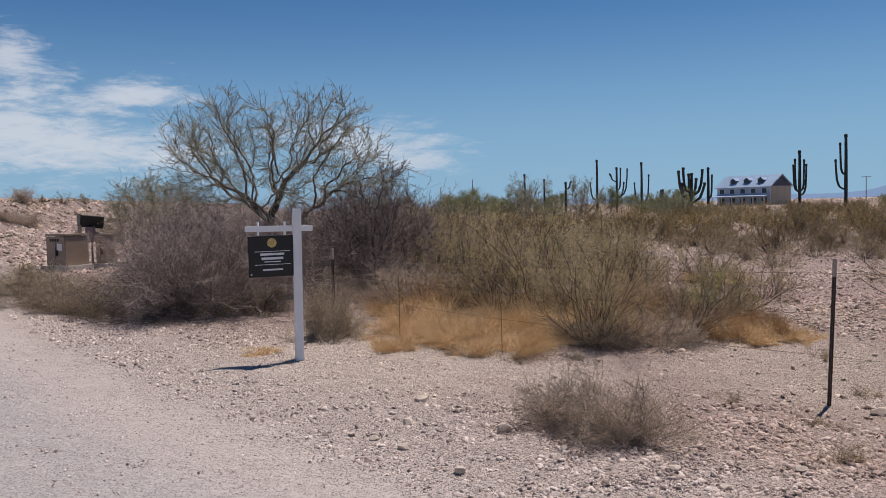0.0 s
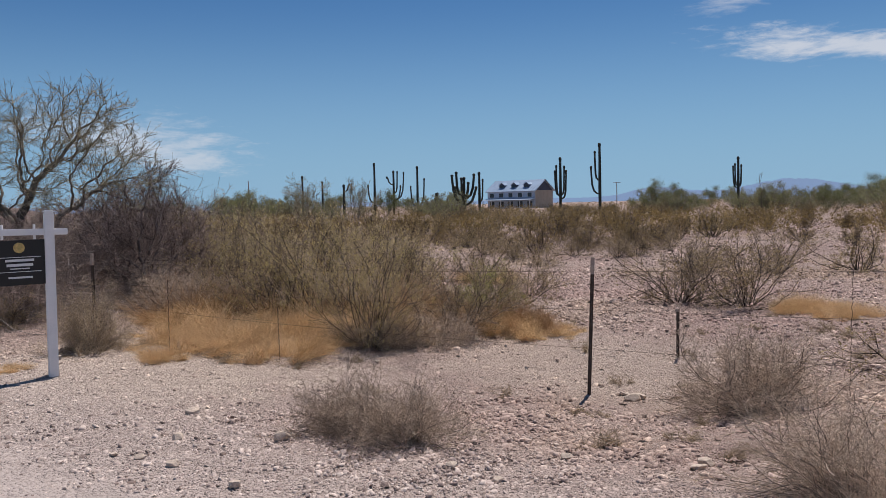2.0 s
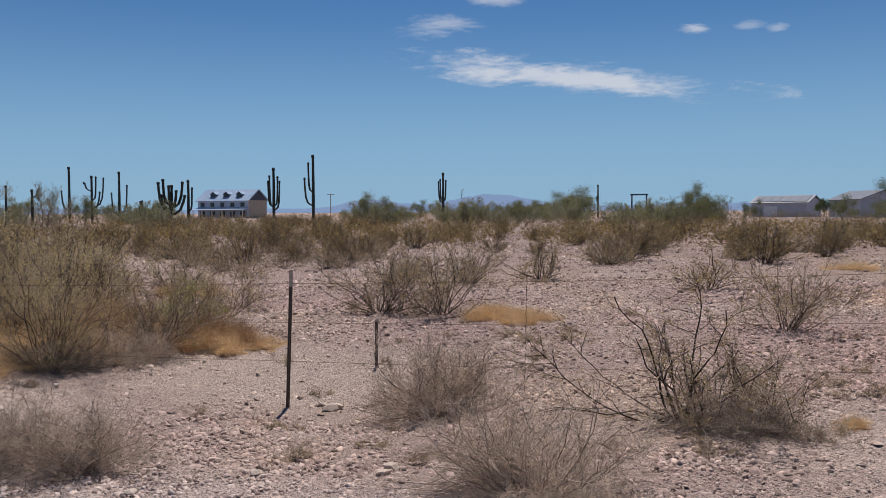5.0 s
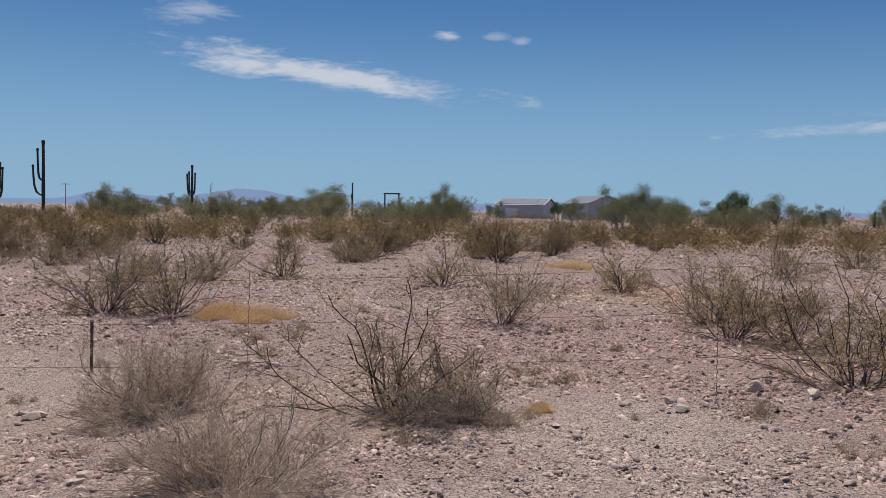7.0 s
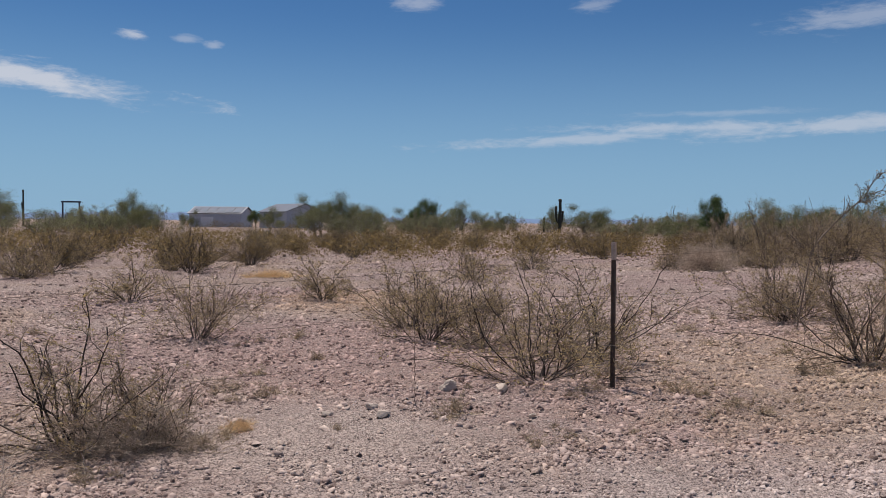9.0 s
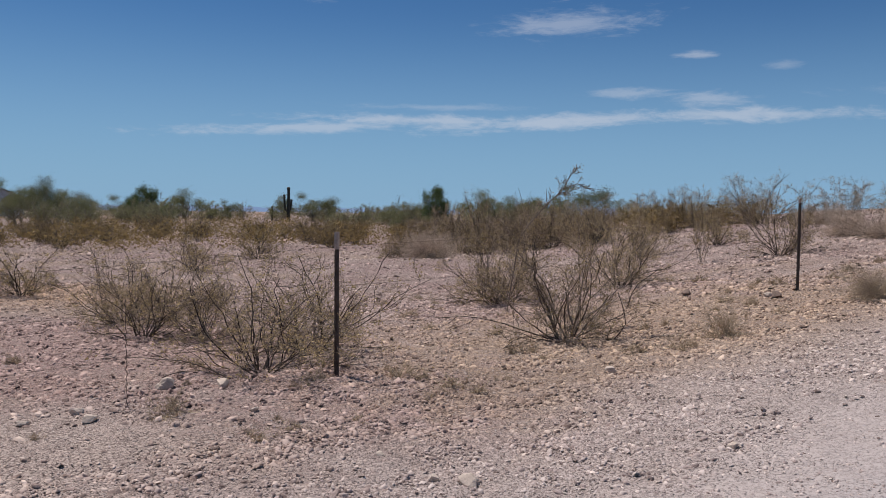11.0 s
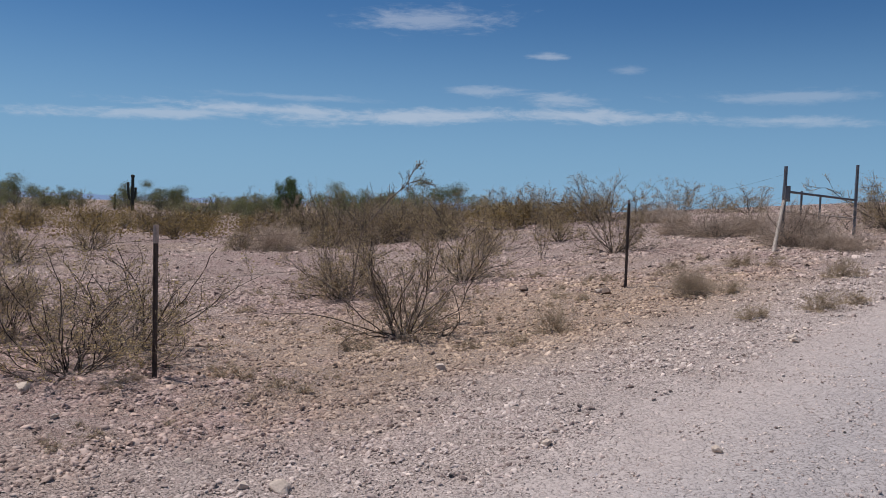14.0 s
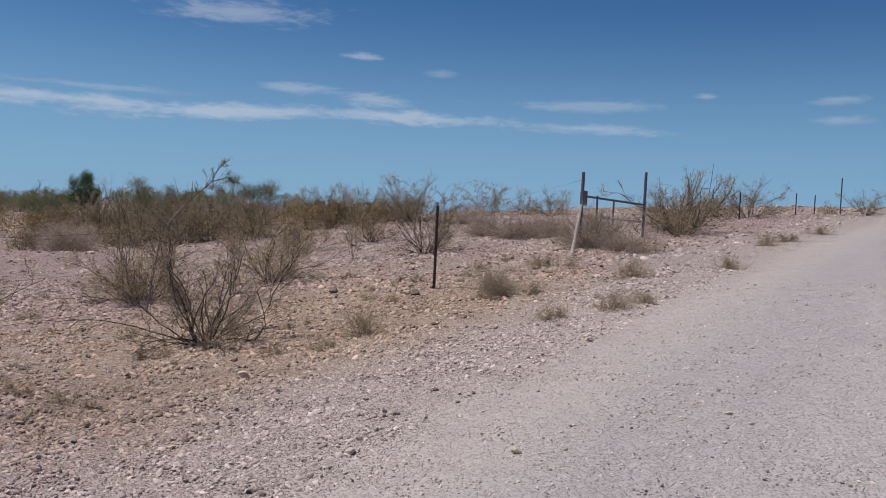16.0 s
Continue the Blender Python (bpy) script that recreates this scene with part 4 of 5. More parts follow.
# ---- scrub of the flat: belts of shrubs, thicker farther out ----
def scatter_scrub():
    rng = random.Random(21)
    for k in range(205):
        az = radians(rng.uniform(-12, 106))
        r = 24 + 40 * rng.random() ** 1.0
        if 58 < math.degrees(az) < 104 and r < 38:
            r += 20
        x, y = r * math.sin(az), r * math.cos(az)
        put("scrub", x, y, rng.uniform(0.65, 1.25) * (1 if r < 50 else 1.1), rng.uniform(1.0, 1.35), rng.uniform(0, 360))
    for k in range(34):
        az, r = radians(rng.uniform(12, 27)), rng.uniform(62, 130)
        put("scrub", r * math.sin(az), r * math.cos(az), rng.uniform(1.05, 1.5), rng.uniform(1.2, 1.6), rng.uniform(0, 360))
    for k in range(26):
        az = radians(rng.uniform(-2, 30))
        r = rng.uniform(17, 30)
        put("creosote_m", r * math.sin(az), r * math.cos(az), rng.uniform(0.45, 0.9), rng.uniform(1.0, 1.3), rng.uniform(0, 360))
    for k in range(60):
        az = radians(rng.uniform(-8, 98))
        r = rng.uniform(85, 190)
        if 50 < math.degrees(az) < 61 or 13.5 < math.degrees(az) < 26:
            continue
        put("far_tree", r * math.sin(az), r * math.cos(az), rng.uniform(2.7, 4.0) + 1.2 * r / 190 * rng.random(), rng.uniform(1.0, 1.5), rng.uniform(0, 360))
    for k in range(110):
        az = radians(rng.uniform(-8, 100))
        r = rng.uniform(70, 170)
        if 50 < math.degrees(az) < 61 or 13.5 < math.degrees(az) < 26:
            continue
        put("green_scrub", r * math.sin(az), r * math.cos(az), rng.uniform(1.7, 2.6) + r / 130 * rng.random(), rng.uniform(1.0, 1.4), rng.uniform(0, 360))


scatter_scrub()


def skyline_bushes():
    """Taller creosote that stands against the sky beyond the stony slope."""
    rng = random.Random(58)
    for k in range(26):
        az, r = radians(rng.uniform(84, 113)), rng.uniform(33, 50)
        x, y = r * math.sin(az), r * math.cos(az)
        top = 1.65 + r * math.tan(radians(rng.uniform(0.1, 0.95)))
        put(("creosote_s", "bare_m")[k % 2], x, y, max(0.6, top - tall(x, y)), rng.uniform(0.55, 0.9), rng.uniform(0, 360))


skyline_bushes()


def far_scrub():
    """The unbroken scrub towards the horizon, as one sheet of leaf clumps."""
    rng = np.random.default_rng(33)
    n, per = 2500, 105
    az, r = np.radians(rng.uniform(-8, 108, n)), 36 * (12 ** rng.uniform(0, 1, n) ** 1.15)
    foot = np.stack([r * np.sin(az), r * np.cos(az), np.zeros(n)], -1)
    foot[:, 2] = height(foot[:, 0], foot[:, 1])
    size = rng.uniform(0.4, 0.9, n) * np.where(r > 130, 1.5, 1.0)
    p = rng.normal(0, 1, (n, per, 3))
    p = unit(p) * rng.uniform(0.3, 1, (n, per, 1)) ** 0.5 * size[:, None, None] * np.array([1.3, 1.3, 0.7])
    p[..., 2] = p[..., 2] + size[:, None] * 0.72
    p = p + foot[:, None]
    p[..., 2] = np.maximum(p[..., 2], foot[:, None, 2] + 0.02)
    p = p.reshape(-1, 3)
    d1, d2 = unit(rng.normal(0, 1, p.shape)), unit(rng.normal(0, 1, p.shape))
    s = np.repeat(size, per)[:, None] * 0.09 * rng.uniform(0.5, 1.4, (len(p), 1))
    q = np.stack([p - d1 * s, p + d2 * s * 0.5, p + d1 * s, p - d2 * s * 0.5], 1).reshape(-1, 3)
    me = raw_mesh("far_scrub", q, np.arange(len(q)).reshape(-1, 4), RUST_LEAF)
    tagged(new("far_scrub", me), "olive-brown desert scrub stretching to the horizon", "scrub", kind="stuff")


far_scrub()
# one long arching stem that stands over the slope's shrubs
def arching_stem():
    rng = np.random.default_rng(77)
    px, py, pz, pf = 14.35, -0.54, 0.93, -90.0
    foot = np.array((px, py, tall(px, py)))
    marks = [np.array(q[:3]) for q in ((14.35, -0.72, 1.22, -90.8), (14.35, -0.87, 1.46, -91.4), (14.34, -1.15, 1.79, -92.6), (14.32, -1.44, 2.06, -93.8), (14.31, -1.65, 2.14, -94.7), (14.29, -1.89, 2.03, -95.7))]
    main = np.stack([np.zeros(3), *[q - foot for q in marks]])[None]
    fork = np.stack([marks[3] - foot, np.array((14.31, -1.61, 2.35, -94.5)[:3]) - foot])[None]
    fork = np.concatenate([fork[:, :1], fork.mean(1, keepdims=True) + 0.02, fork[:, 1:]], 1)
    twig = np.concatenate([sprout(rng, main[:, 2:], 26, 0.1, 1.0, 0.8, (0.1, 0.4), 4, 0.25, 0.08), sprout(rng, fork, 12, 0.1, 1.0, 0.7, (0.1, 0.3), 4, 0.25, 0.05)])
    tip = sprout(rng, twig, 160, 0.2, 1.0, 0.6, (0.05, 0.14), 3, 0.2, 0.04)
    thing = plant_thing("creosote_bush", "tall creosote stem arching over the stony slope", "bush", "desert shrubs",
                        [("stem_mass", tubes([(main, 0.013, 0.005), (fork, 0.006, 0.004), (twig, 0.005, 0.003), (tip, 0.0025, 0.002)], 5), STEM),
                         ("foliage", leaves(rng, tip, 420, 0.012, 0.2, 0.02), LEAF)])
    thing.matrix_world = pose(*foot)


arching_stem()
# single far trees
put("far_tree", 56.37, 49.71, 3.07, 1.0)
put("far_tree", 84.34, 44.16, 3.47, 1.5)
put("far_tree", 82.82, 46.94, 3.64, 1.0)
put("far_tree", 92.37, 60.07, 3.34, 1.1)
put("far_tree", 94.54, 74.18, 2.97, 0.8)
put("far_tree", 71.14, 70.49, 2.54, 1.6)
put("far_tree", 54.52, 71.75, 2.55, 1.4)
put("far_tree", 45.76, 83.34, 2.22, 1.5)
put("far_tree", 75.15, 7.92, 2.44, 1.5)
put("far_tree", 79.41, 13.51, 1.59, 1.5)
put("far_tree", 85.74, 41.94, 3.33, 1.2)
put("far_tree", 63.9, 56.5, 4.2, 0.8, pick=0)
put("far_tree", 75.6, 40.0, 4.4, 1.1)
put("far_tree", 74.2, 42.6, 4.1, 1.0)
put("dark_tree", 111.24, 46.26, 4.70, 0.9)
put("column_tree", 80.43, 4.86, 4.0, 0.95)
put("dark_tree", 157.79, 106.53, 3.76, 1.0)
put("dark_tree", 121.69, 47.20, 2.39, 1.0)
put("bare_tree", 106.01, 31.23, 2.96, 1.0)
put("bare_tree", 7.06, 69.63, 2.10, 1.0)


# ---- saguaros ----
def saguaro(x, y, top, face, arms, thick=0.2):
    """A ribbed column with upturned arms: (sideways, height of the joint, height of the tip)."""
    z = tall(x, y)
    thing = empty("saguaro", "tall dark green saguaro cactus with %s" % ("upturned arms" if arms else "no arms"), "cactus", "saguaros", pose(x, y, z, 0, 0, face))
    h = top - z
    trunk = [(0, 0, -0.1), (0, 0, h * 0.35), (0.02, 0, h * 0.7), (0.01, 0, h - 0.5), (0, 0, h - 0.28), (0, 0, h - 0.1), (0, 0, h)]
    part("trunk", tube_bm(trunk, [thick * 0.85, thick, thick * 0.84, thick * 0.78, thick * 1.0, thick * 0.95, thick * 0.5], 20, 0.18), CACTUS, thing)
    for k, (dx, joint, tip) in enumerate(arms):
        j, t = max(0.4, joint - z), tip - z
        side = 0.15 * (1 if k % 2 else -1)
        r = thick * 0.62
        low = max(0.3, j - 0.35 - 0.55 * abs(dx))
        pts = [(0, 0, low), (dx * 0.35, side * 0.6, low + 0.12), (dx * 0.68, side, low + 0.2 + 0.22 * abs(dx)), (dx * 0.88, side * 1.5, j + 0.25), (dx * 0.97, side * 1.6, (j + t) / 2 + 0.2),
               (dx, side * 1.6, t - 0.4), (dx, side * 1.6, t - 0.2), (dx, side * 1.6, t - 0.06), (dx, side * 1.6, t)]
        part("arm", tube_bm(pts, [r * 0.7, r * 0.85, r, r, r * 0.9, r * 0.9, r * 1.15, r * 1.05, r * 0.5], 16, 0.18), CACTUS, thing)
    return thing


saguaro(41.84, 99.58, 8.93, -22.7, [(-1.07, 3.42, 6.05), (-0.59, 4.85, 7.98)])
saguaro(38.62, 105.14, 7.50, -20.1, [(-0.52, 2.95, 6.49), (-0.71, 3.10, 5.81), (0.51, 3.06, 6.37), (0.76, 2.71, 5.81)])
saguaro(27.69, 114.70, 4.51, -13.5, [(-1.53, 3.26, 5.78), (-0.93, 3.62, 6.21), (-0.21, 3.45, 5.35), (0.16, 3.21, 5.41), (0.73, 3.19, 4.71), (1.54, 3.55, 5.89), (1.81, 2.78, 4.07), (-1.18, 2.71, 4.16)], 0.3)
saguaro(30.40, 116.08, 6.17, -14.6, [(0.50, 2.46, 5.15)])
saguaro(25.02, 135.70, 8.04, -10.4, [(1.12, 2.51, 6.02), (-1.10, 2.39, 4.83)])
saguaro(18.35, 138.78, 8.76, -7.5, [(-1.06, 3.05, 5.19)])
saguaro(21.48, 138.33, 7.45, -8.8, [(0.63, 4.30, 7.34), (1.71, 3.81, 7.21), (-1.10, 6.01, 6.47), (1.14, 3.37, 5.02)])
saguaro(30.68, 146.82, 3.79, -11.8, [(-0.48, 2.14, 2.83)])
saguaro(12.34, 129.40, 5.04, -5.4, [(0.86, 4.67, 5.19)])
saguaro(7.01, 149.81, 7.18, -2.6, [])
saguaro(11.17, 159.59, 6.49, -4.0, [])
saguaro(67.07, 109.13, 7.57, -31.5, [(-0.69, 3.71, 6.28), (0.42, 3.71, 6.45), (-0.43, 3.88, 6.63)])
saguaro(127.23, 141.29, 7.44, -41.9, [(-0.25, 3.87, 4.89)])
saguaro(34.43, 166.48, 3.99, -11.6, [(0.27, 2.64, 3.47)])
saguaro(131.89, 31.53, 5.52, -76.3, [(-0.65, 2.28, 4.36), (0.45, 2.32, 3.62)], 0.28)
saguaro(159.99, 59.03, 3.87, -69.5, [])
saguaro(145.72, 37.74, 2.65, -75.4, [])


# ---- buildings across the flat ----
def house():
    X, Y, Z, face = 78.94, 237.21, 1.07, -18.4
    thing = empty("house", "two-storey blue-grey house with pale metal roof, dormers and porch", "house", m=pose(X, Y, tall(X, Y), 0, 0, face - 34))
    L, D, E, R = 17.5, 10.0, 5.3, 8.4  # length, depth, eaves, ridge; the near right corner is the origin
    part("wall", box_bm((L, 0.3, E), (-L / 2, 0.15, E / 2)), SIDING, thing, "blue-grey boarded front wall")
    part("wall", box_bm((L, 0.3, E), (-L / 2, D - 0.15, E / 2)), SIDING, thing)
    for x in (-0.15, -L + 0.15):
        part("wall", box_bm((0.28, D - 0.62, E), (x, D / 2, E / 2)), STUCCO, thing, "tan end wall")
        gable = prism_bm([(-D / 2, E + 0.01), (D / 2, E + 0.01), (0, R - 0.15)], 0.26)
        bmesh.ops.rotate(gable, matrix=Matrix.Rotation(radians(90), 3, "Z"), verts=gable.verts)
        bmesh.ops.translate(gable, vec=(x, D / 2, 0), verts=gable.verts)
        part("gable", gable, SHADE_WOOD, thing, "dark boarded gable")
    pitch = math.atan2(R - E, D / 2)
    slope = math.hypot(R - E, D / 2) + 0.6
    for s in (-1, 1):
        c = (-L / 2, D / 2 + s * math.cos(pitch) * slope / 2, R - math.sin(pitch) * slope / 2 + 0.12)
        roof = part("roof", box_bm((L + 1.2, slope, 0.15), c, 0.0, Matrix.Rotation(-s * pitch, 4, "X")), ROOF_METAL, thing)
        if s < 0:
            for k in range(18):
                x = -L - 0.4 + (L + 0.8) * k / 17
                part("seam", box_bm((0.06, slope - 0.1, 0.08), (x, c[1] - 0.03, c[2] + 0.1), 0.0, Matrix.Rotation(pitch, 4, "X")), ROOF_METAL, roof)
    for k in range(3):
        x = -L * (0.22 + 0.26 * k)
        dormer = part("dormer", prism_bm([(-0.95, 0), (0.95, 0), (0.95, 0.9), (0, 1.6), (-0.95, 0.9)], 2.6), SHADE_WOOD, thing, "dark dormer")
        dormer.location = (x, 2.6, E + 0.85)
        part("dormer_window", box_bm((1.1, 0.08, 0.7), (0, -1.33, 0.45)), WINDOW, dormer)
        for s in (-1, 1):
            part("dormer_roof", box_bm((1.35, 2.9, 0.1), (s * 0.55, 0, 1.33), 0.0, Matrix.Rotation(s * 0.64, 4, "Y")), ROOF_METAL, dormer)
    # porch along the front
    part("porch_roof", box_bm((L + 0.6, 3.0, 0.14), (-L / 2, -1.4, 2.75), 0.0, Matrix.Rotation(0.16, 4, "X")), ROOF_METAL, thing, "pale metal porch roof")
    for k in range(6):
        part("porch_post", box_bm((0.2, 0.2, 2.5), (-L * k / 5 + (0.15 if k == 5 else -0.15), -2.6, 1.25)), TRIM, thing)
    for k in range(5):
        x = -L * (k + 0.5) / 5
        window = part("window", box_bm((1.5, 0.1, 1.2), (x, -0.06, 4.0)), WINDOW, thing)
        for s in (-1, 1):
            part("window_trim", box_bm((0.12, 0.14, 1.3), (x + s * 0.82, -0.08, 4.0)), TRIM, window)
        part("window", box_bm((1.7, 0.1, 1.8), (x, -0.06, 1.2)), WINDOW, thing)


house()


def shed(x, y, face, L, D, E, R, label, panels=False):
    thing = empty("shed", label, "shed", "outbuildings", pose(x, y, tall(x, y), 0, 0, face))
    part("wall", box_bm((L, D, E), (0, 0, E / 2)), SHED_WALL, thing)
    for s in (-1, 1):
        g = prism_bm([(-D / 2, E + 0.005), (D / 2, E + 0.005), (0, R - 0.05)], 0.2)
        bmesh.ops.rotate(g, matrix=Matrix.Rotation(radians(90), 3, "Z"), verts=g.verts)
        bmesh.ops.translate(g, vec=(s * (L / 2 - 0.1), 0, 0), verts=g.verts)
        part("gable", g, SHED_WALL, thing)
    pitch, slope = math.atan2(R - E, D / 2), math.hypot(R - E, D / 2) + 0.4
    for s in (-1, 1):
        c = (0, s * math.cos(pitch) * slope / 2, R - math.sin(pitch) * slope / 2 + 0.1)
        roof = part("roof", box_bm((L + 0.8, slope, 0.12), c, 0.0, Matrix.Rotation(-s * pitch, 4, "X")), SHED_ROOF, thing)
        if panels and s < 0:
            for k in range(6):
                p = part("solar_panel", box_bm((L / 7.2, slope * 0.8, 0.06), (-L / 2 + L * (k + 0.5) / 6, c[1], c[2] + 0.15), 0.0, Matrix.Rotation(pitch, 4, "X")), PANEL, roof, "dark solar panel")
    part("door", box_bm((3.0, 0.1, E * 0.75), (-L * 0.15, -D / 2 - 0.06, E * 0.375)), TRIM, thing)


SX, SY, SZ, SF = 165.68, 121.35, 1.62, -53.6
shed(SX, SY, SF - 22, 12.5, 8, 3.2, 4.7, "grey metal shed with solar panels on its roof", True)
SX, SY, SZ, SF = 162.02, 100.02, 1.76, -58.2
shed(SX, SY, SF - 62, 13, 9, 3.6, 5.3, "large plain grey metal barn")
SX, SY, SZ, SF = 242.64, 94.84, 1.05, -68.5
shed(SX, SY, SF + 10, 12, 6, 2.2, 3.0, "low pale-roofed outbuilding far away")
SX, SY, SZ, SF = 88.78, 410.50, 2.19, -12.2
shed(SX, SY, SF + 6, 16, 7, 2.4, 3.4, "low pale-roofed outbuilding far away")
SX, SY, SZ, SF = 420.60, -10.84, 1.67, -91.4
shed(SX, SY, SF + 6, 18, 7, 2.6, 3.8, "low pale-roofed outbuilding far away")


def utility_pole(x, y, top, face, arm=True):
    z = tall(x, y)
    thing = empty("utility_pole", "weathered wooden utility pole", "pole", "utility poles", pose(x, y, z, 0, 0, face))
    part("pole", tube_bm([(0, 0, -0.1), (0, 0, (top - z) / 2), (0, 0, top - z)], [0.16, 0.14, 0.12], 8), OLD_WOOD, thing)
    if arm:
        part("crossarm", box_bm((2.6, 0.14, 0.16), (0, -0.15, top - z - 0.25)), OLD_WOOD, thing)
        for s in (-1.1, -0.4, 0.4, 1.1):
            part("insulator", tube_bm([(s, -0.15, top - z - 0.17), (s, -0.15, top - z)], [0.06, 0.04], 6), TRIM, thing)


utility_pole(121.42, 274.34, 8.15, -23.9)
utility_pole(-3.99, 259.94, 9.98, 0.9, False)
utility_pole(-15.99, 299.54, 8.74, 3.1, False)
utility_pole(206.87, 76.28, 3.98, -69.7, False)


def frame_portal():
    X, Y, top, face = 105.65, 106.68, 4.27, -44.6
    z = tall(X, Y)
    thing = empty("ranch_portal", "dark square timber gateway frame far across the flat", "gateway", m=pose(X, Y, z, 0, 0, face))
    for s in (-1, 1):
        part("upright", tube_bm([(s * 1.25, 0, -0.1), (s * 1.25, 0, top - z)], [0.13, 0.13], 8), SHADE_WOOD, thing)
    part("beam", box_bm((3.0, 0.2, 0.26), (0, 0, top - z + 0.13)), SHADE_WOOD, thing)


frame_portal()


def mountains():
    """Distant ranges on the skyline, with the blue of haze given by the material."""
    m, b, s = material("haze_glow_range")
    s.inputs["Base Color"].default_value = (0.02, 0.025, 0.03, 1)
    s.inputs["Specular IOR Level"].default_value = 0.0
    # the blue of distance haze is painted as emission over a near-black base
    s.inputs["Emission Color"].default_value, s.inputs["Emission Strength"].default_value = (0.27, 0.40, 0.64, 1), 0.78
    V, F, R = [], [], 3600.0
    steps = 700
    for k in range(steps + 1):
        a = -45 + 165 * k / steps
        h = 0.28 + 0.16 * noise.noise((a * 0.12, 0, 0))
        h += 0.95 * math.exp(-(((a - 35.0) / 3.6) ** 2)) + 0.55 * math.exp(-(((a - 26.5) / 2.4) ** 2)) + 0.25 * math.exp(-(((a - 52) / 7) ** 2))
        h += 0.22 * math.exp(-(((a - 95) / 6) ** 2))
        h += 0.16 * h * (noise.noise((a * 0.9, 3, 0)) + 0.6 * noise.noise((a * 2.7, 5, 0)))
        x, y = math.sin(radians(a)), math.cos(radians(a))
        for r, z in ((R, -30.0), (R + 60, R * math.tan(radians(max(h, 0.05))) + 1.6), (R + 500, -30.0)):
            V.append((x * r, y * r, z))
        if k:
            i = 3 * k
            F += [(i - 3, i, i + 1, i - 2), (i - 2, i + 1, i + 2, i - 1)]
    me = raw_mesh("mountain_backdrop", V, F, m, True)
    tagged(new("mountain_backdrop", me), "low mountain ranges on the horizon, glowing haze blue", "mountains", kind="structure")


mountains()


# ---- fence ----
def t_post(x, y, h, lean=0.0, label="dark steel fence post with a pale painted tip", tip=0.16):
    thing = empty("fence_post", label, "fence post", "fence posts", pose(x, y, tall(x, y), 0, lean, -25))
    part("shaft", box_bm((0.034, 0.008, h - tip + 0.05), (0, 0, (h - tip - 0.05) / 2), 0.002), POST, thing)
    part("web", box_bm((0.008, 0.030, h - tip + 0.05), (0, -0.02, (h - tip - 0.05) / 2)), POST, thing)
    if tip:
        part("tip", box_bm((0.036, 0.036, tip), (0, -0.012, h - tip / 2), 0.003), POST_TIP, thing, "pale painted post tip")
    for k in range(int(h / 0.11)):
        part("stud", box_bm((0.014, 0.010, 0.012), (0, 0.008, 0.1 + 0.1 * k)), POST, thing)
    return x, y, h


P1 = t_post(3.10, 7.51, 1.32, 2.2)
P2 = t_post(4.63, 8.66, 0.55, 0.5, "short dark steel stake", 0.03)
P3 = t_post(8.18, 1.16, 1.32, -0.5)
P4 = t_post(12.57, -4.54, 1.29, 0.8, "dark steel fence post on the stony slope", 0.05)
P0 = t_post(-2.16, 12.05, 1.01, 0.0)
H1 = t_post(26.01, -18.54, 1.32, 0.0, "dark steel fence post on the stony slope", 0.0)
H2 = t_post(25.36, -20.22, 0.96, 0.0, "dark steel fence post on the stony slope", 0.0)
H3 = t_post(27.40, -24.53, 0.85, 0.0, "dark steel fence post on the stony slope", 0.0)
H4 = t_post(27.17, -25.24, 0.76, 0.0, "dark steel fence post on the stony slope", 0.0)
H5 = t_post(26.30, -25.68, 1.40, 0.0, "tall thin steel post on the crest", 0.0)


def gate():
    lx, ly, lh = 15.99, -8.81, 1.55
    rx, ry, rh = 17.87, -11.50, 1.53
    thing = empty("gate_frame", "weathered grey pipe gate frame with wooden prop", "gate", m=pose(lx, ly, tall(lx, ly)))
    z0 = tall(lx, ly)
    R = Vector((rx - lx, ry - ly, tall(rx, ry) - z0))
    part("gate_post", tube_bm([(0, 0, -0.1), (0.04, -0.04, lh)], [0.034, 0.034], 10), PIPE, thing)
    part("gate_post", tube_bm([R + Vector((0, 0, -0.1)), R + Vector((0.05, -0.04, rh))], [0.034, 0.034], 10), PIPE, thing)
    a, c = Vector((0.03, -0.03, lh * 0.69)), R + Vector((0.03, 0, rh * 0.5))
    part("top_rail", tube_bm([a, c], [0.024, 0.024], 8), PIPE, thing)
    a2, c2 = Vector((0.03, -0.03, lh * 0.44)), R + Vector((0.03, 0, rh * 0.24))
    part("lower_rail", tube_bm([a2, c2], [0.018, 0.018], 8), OLD_WOOD, thing)
    for f, hi, lo in ((0.22, 0.05, 1.1), (0.48, 0.0, 0.5)):
        top = a.lerp(c, f)
        part("upright", tube_bm([top + Vector((0, 0, hi)), top - Vector((0, 0, lo))], [0.022, 0.022], 8), PIPE, thing)
    px, py, ph = 14.73, -7.97, 0.91
    foot = Vector((px - lx, py - ly, tall(px, py) - z0 - 0.05))
    part("prop", tube_bm([foot, Vector((0.0, 0.0, lh * 0.57))], [0.035, 0.03], 8), OLD_WOOD, thing, "bleached wooden prop pole")
    part("hinge_box", box_bm((0.14, 0.1, 0.3), (0.02, -0.06, lh * 0.66), 0.01), PIPE, thing)
    return (lx, ly, lh), (rx, ry, rh)


GL, GR = gate()


